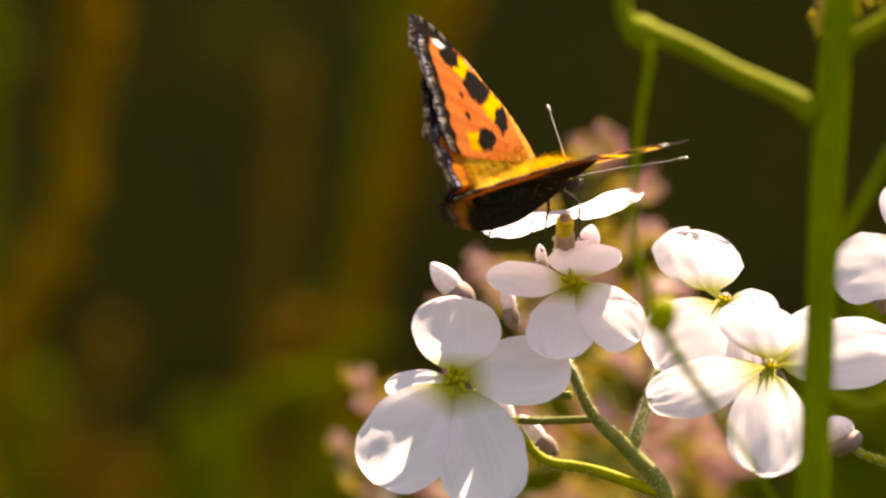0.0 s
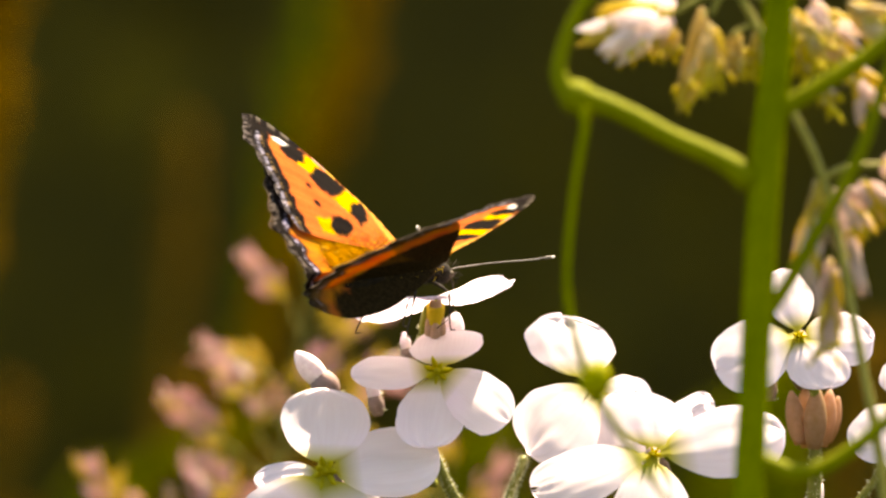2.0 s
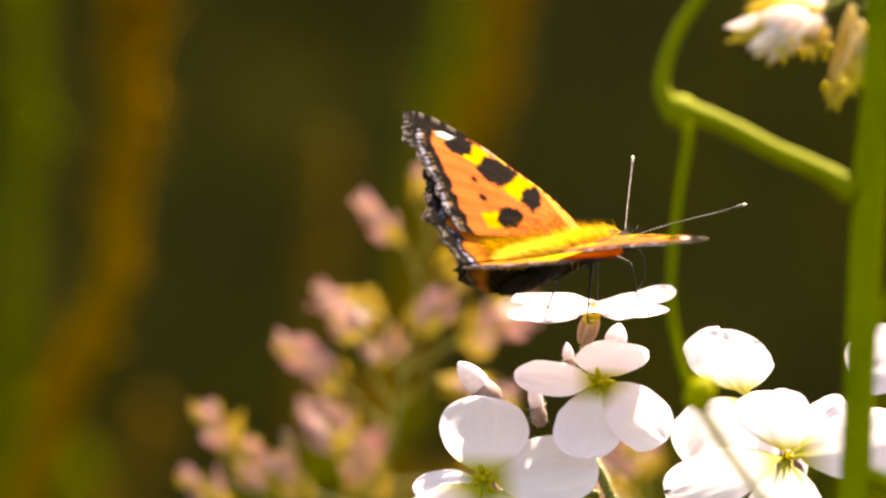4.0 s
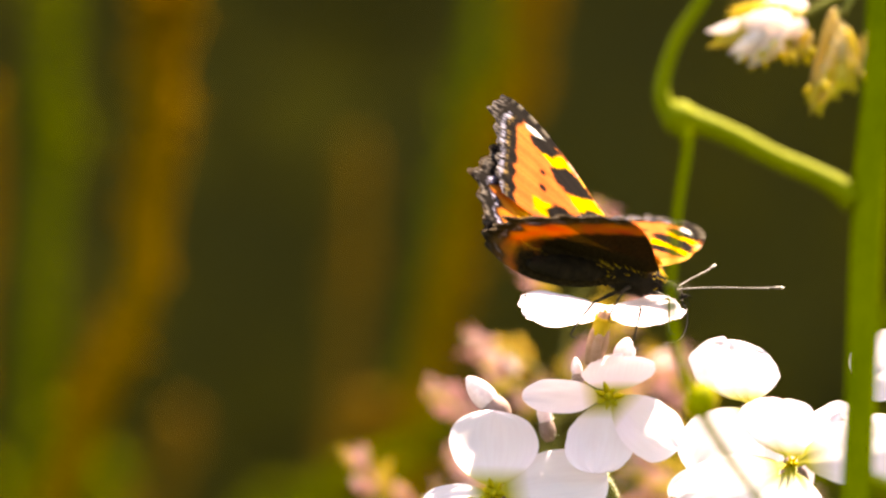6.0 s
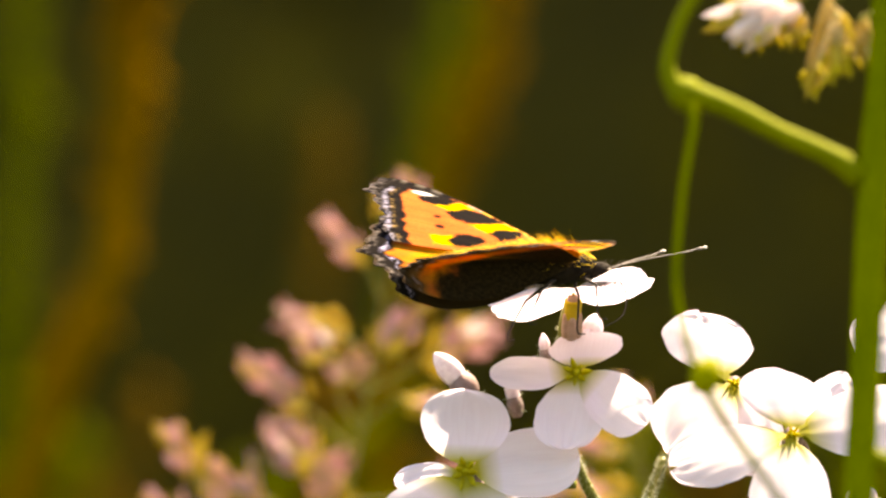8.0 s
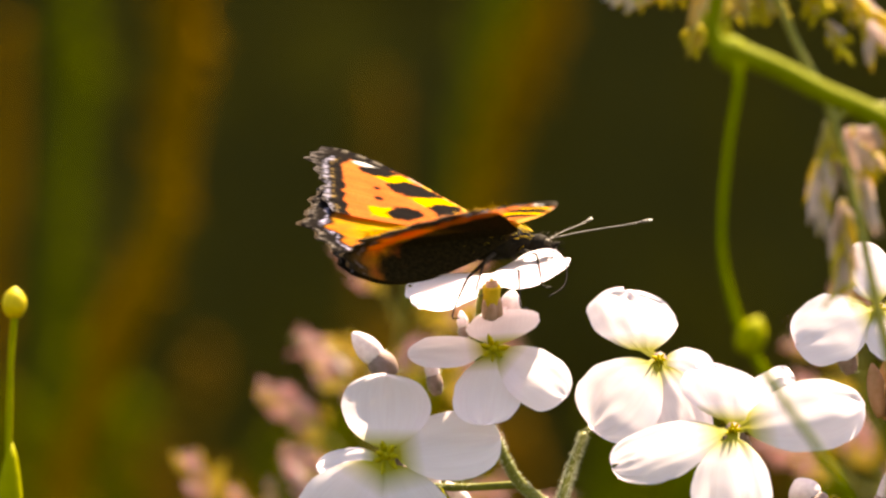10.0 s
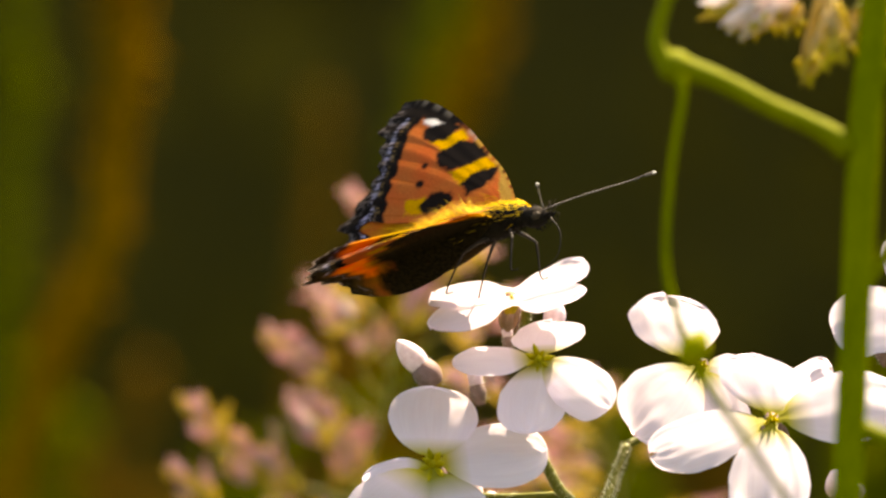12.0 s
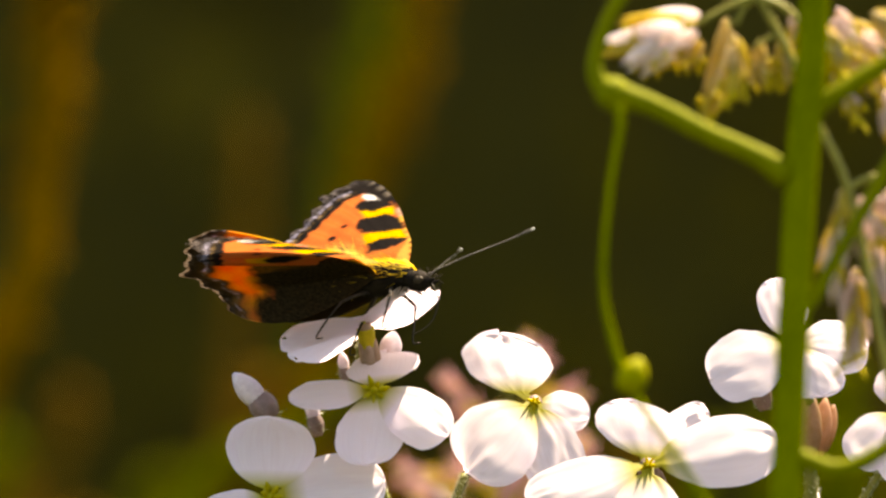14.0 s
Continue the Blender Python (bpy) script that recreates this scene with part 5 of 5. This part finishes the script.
    # butterfly: place seen, heading, nose up, lean; wing lifts, forewing sweeps, hindwing sweeps, wing twists (far, near); near hindwing's droop, spread of near fore- and hindwing; antennae (turn, lift)
    fly = [
        (0, 970, 309, 56.8, 8.0, 7.6, 61.1, 17.9, 1.8, 16.4, -0.9, -10.9, 7.2, 2.5, 6.1, 0.0, 45, 25, -35, 7),
        (0.5, 873, 361, 59.3, 7.7, 10.0, 58.6, 18.5, 3.4, 15.5, -0.9, -12.2, 6.8, 0.3, 8.0, 0.0, 43, 23, -35, 5),
        (1, 787, 409, 55.0, 5.6, 3.2, 54.9, 15.1, 2.1, 14.9, -2.4, -9.3, 6.4, 1.2, 4.4, 0.0, 45, 21, -31, 1),
        (1.5, 951, 432, 60.5, 3.8, 14.2, 58.3, 21.2, 5.6, 16.8, -2.2, -12.7, 8.5, 2.2, 9.3, 0.0, 47, 23, -31, 9),
        (2, 737, 469, 52.7, 4.9, 3.4, 50.9, 23.2, 3.5, 15.9, -3.6, -7.8, 6.6, 0.6, 5.8, 0.0, 49, 15, -25, 3),
        (2.5, 801, 481, 53.5, 4.0, 6.6, 51.2, 22.3, 3.3, 16.1, -3.7, -8.9, 6.8, 2.1, 6.3, 0.0, 49, 17, -25, 3),
        (3, 830, 503, 50.0, -1.2, 3.7, 43.6, 19.1, 1.6, 17.6, -5.0, -6.8, 5.7, 1.9, 4.0, 0.0, 55, 23, -23, 5),
        (3.5, 899, 454, 53.7, 24.1, -1.6, 53.7, 8.2, 7.4, 17.7, 6.1, -12.6, 6.9, 10.5, -0.1, 0.0, 37, 37, -41, 9),
        (4, 1048, 431, 43.0, 17.4, -0.8, 57.2, -0.1, 6.6, 21.3, 4.3, -8.2, 11.2, 10.0, -0.2, 0.0, 33, 29, -35, 1),
        (4.2, 1112, 444, 39.7, 7.3, 4.8, 67.0, 8.7, 6.9, 20.3, 4.0, -8.3, 7.4, 6.8, 1.5, 0.0, 29, 27, -21, 1),
        (6.3, 1125, 487, 32.8, -13.0, -13.8, 67.9, -11.2, 11.6, 12.4, 6.2, -9.6, 7.7, 5.3, 6.2, 0.0, 29, 27, -5, 11),
        (6.5, 1118, 477, 29.4, -18.5, -8.6, 48.8, -0.6, 10.0, 12.9, -1.3, -11.8, 4.8, 0.6, 6.7, 0.0, 35, 29, -1, 17),
        (7, 1047, 455, 29.1, -11.3, -12.9, 65.1, -8.3, 10.9, 13.2, 6.1, -8.6, 5.4, 5.1, 3.8, 0.0, 31, 27, 1, 5),
        (7.5, 992, 445, 23.6, -3.5, -10.9, 54.2, -11.2, 7.9, 25.3, -0.7, 0.8, 8.1, 1.6, 5.6, 0.0, 39, 27, 5, 9),
        (7.7, 987, 465, 21.9, 3.4, -13.2, 43.0, -11.4, 8.0, 24.6, -4.3, 2.5, 4.6, 1.8, 4.8, 0.0, 35, 15, 11, 9),
        (9.8, 975, 406, 24.1, 5.5, -19.2, 41.5, -11.8, 8.9, 26.5, -7.1, -6.3, 4.1, -0.3, 6.2, 0.0, 39, 17, 3, 5),
        (10, 885, 424, 26.4, 7.0, -21.1, 50.2, -13.3, 13.9, 23.4, -2.7, 0.5, 7.1, 0.7, 5.7, 0.0, 35, 19, 1, 3),
        (10.5, 1105, 386, 32.9, 15.8, 30.2, 75.4, 11.6, 2.3, 18.9, 3.5, -8.0, 1.7, 2.2, 8.0, 0.0, 27, -3, -57, 19),
        (11, 1017, 424, 6.1, 0.9, -2.4, 73.7, 1.0, 4.6, 0.8, -1.7, 5.0, 11.9, -2.5, 4.0, 0.0, 45, 11, -49, 7),
        (11.5, 879, 400, -16.5, 10.3, -14.8, 88.7, -23.0, 4.4, 8.3, -2.7, 4.5, 0.9, -9.6, 2.0, 5.0, 105, 27, 1, 13),
        (12, 884, 388, -28.3, 18.0, -8.9, 65.7, -16.2, 6.8, 18.2, -1.6, -2.7, 5.6, -2.7, 10.0, 0.0, -63, -3, 21, 5),
        (12.5, 746, 422, -33.8, 4.3, -10.8, 88.9, -31.0, -1.6, 26.0, -7.0, -1.5, 5.0, -4.6, 0.0, 5.5, 5, 23, 23, 29),
        (13, 842, 441, -35.6, 3.8, -23.0, 85.2, -35.0, 4.4, 28.0, -2.2, -0.1, 7.0, 0.6, 0.0, 5.5, 1, 19, 21, 29),
        (13.5, 822, 477, -27.9, -3.2, -23.5, 71.6, -16.6, 8.2, 22.0, 0.9, -1.6, 7.4, 1.6, 14.8, 0.0, -55, -11, 1, 19),
        (14, 680, 489, -30.4, 8.1, -15.2, 49.7, -6.7, 7.9, 25.2, 0.0, -3.6, 4.6, 1.8, 15.1, 0.0, -43, -3, 13, 19),
    ]
    body, wings, feelers = [], [[], [], [], []], [[], []]
    u0, v0 = HINGE[0] * MM, HINGE[1] * MM
    for t, x, y, yaw, nose, lean, up_l, up_r, fore_l, fore_r, hind_l, hind_r, twist_l, twist_r, droop, fan, *ant in fly:
        px, py = at0[t]
        body.append((t, Matrix.Translation(pt(x - px, y - py, -0.004)) @ pose(0, 0, 0, lean, -nose, yaw)))
        left = pose(0, HALF, 0, up_l) @ pose(0, 0, 0, 0, twist_l)
        right = pose(0, -HALF, 0, -up_r) @ pose(0, 0, 0, 0, twist_r)
        wings[0].append((t, left @ Matrix.Translation((u0, v0, 0.0007)) @ pose(0, 0, 0, 0, 0, -fore_l)))
        wings[1].append((t, left @ pose(0, 0, 0, 0, 0, -hind_l)))
        wings[2].append((t, right @ pose(0, 0, 0, 0, -fan) @ Matrix.Translation((u0, -v0, 0.0007)) @ pose(0, 0, 0, 0, 0, fore_r)))
        wings[3].append((t, right @ pose(0, 0, -0.0003, -droop, fan) @ pose(0, 0, 0, 0, 0, hind_r)))
        for i, sd in ((0, 1), (1, -1)):
            feelers[i].append((t, Matrix.Translation(b3(86, 7 * sd, -14)) @ pose(0, 0, 0, 0, -ant[2 * i + 1], ant[2 * i])))
    walk(butterfly, body)
    walk(WINGS[0], wings[0])
    walk(WINGS[1], wings[1])
    walk(WINGS[2], wings[2])
    walk(WINGS[3], wings[3])
    walk(WINGS[4], feelers[0])
    walk(WINGS[5], feelers[1])


motions()
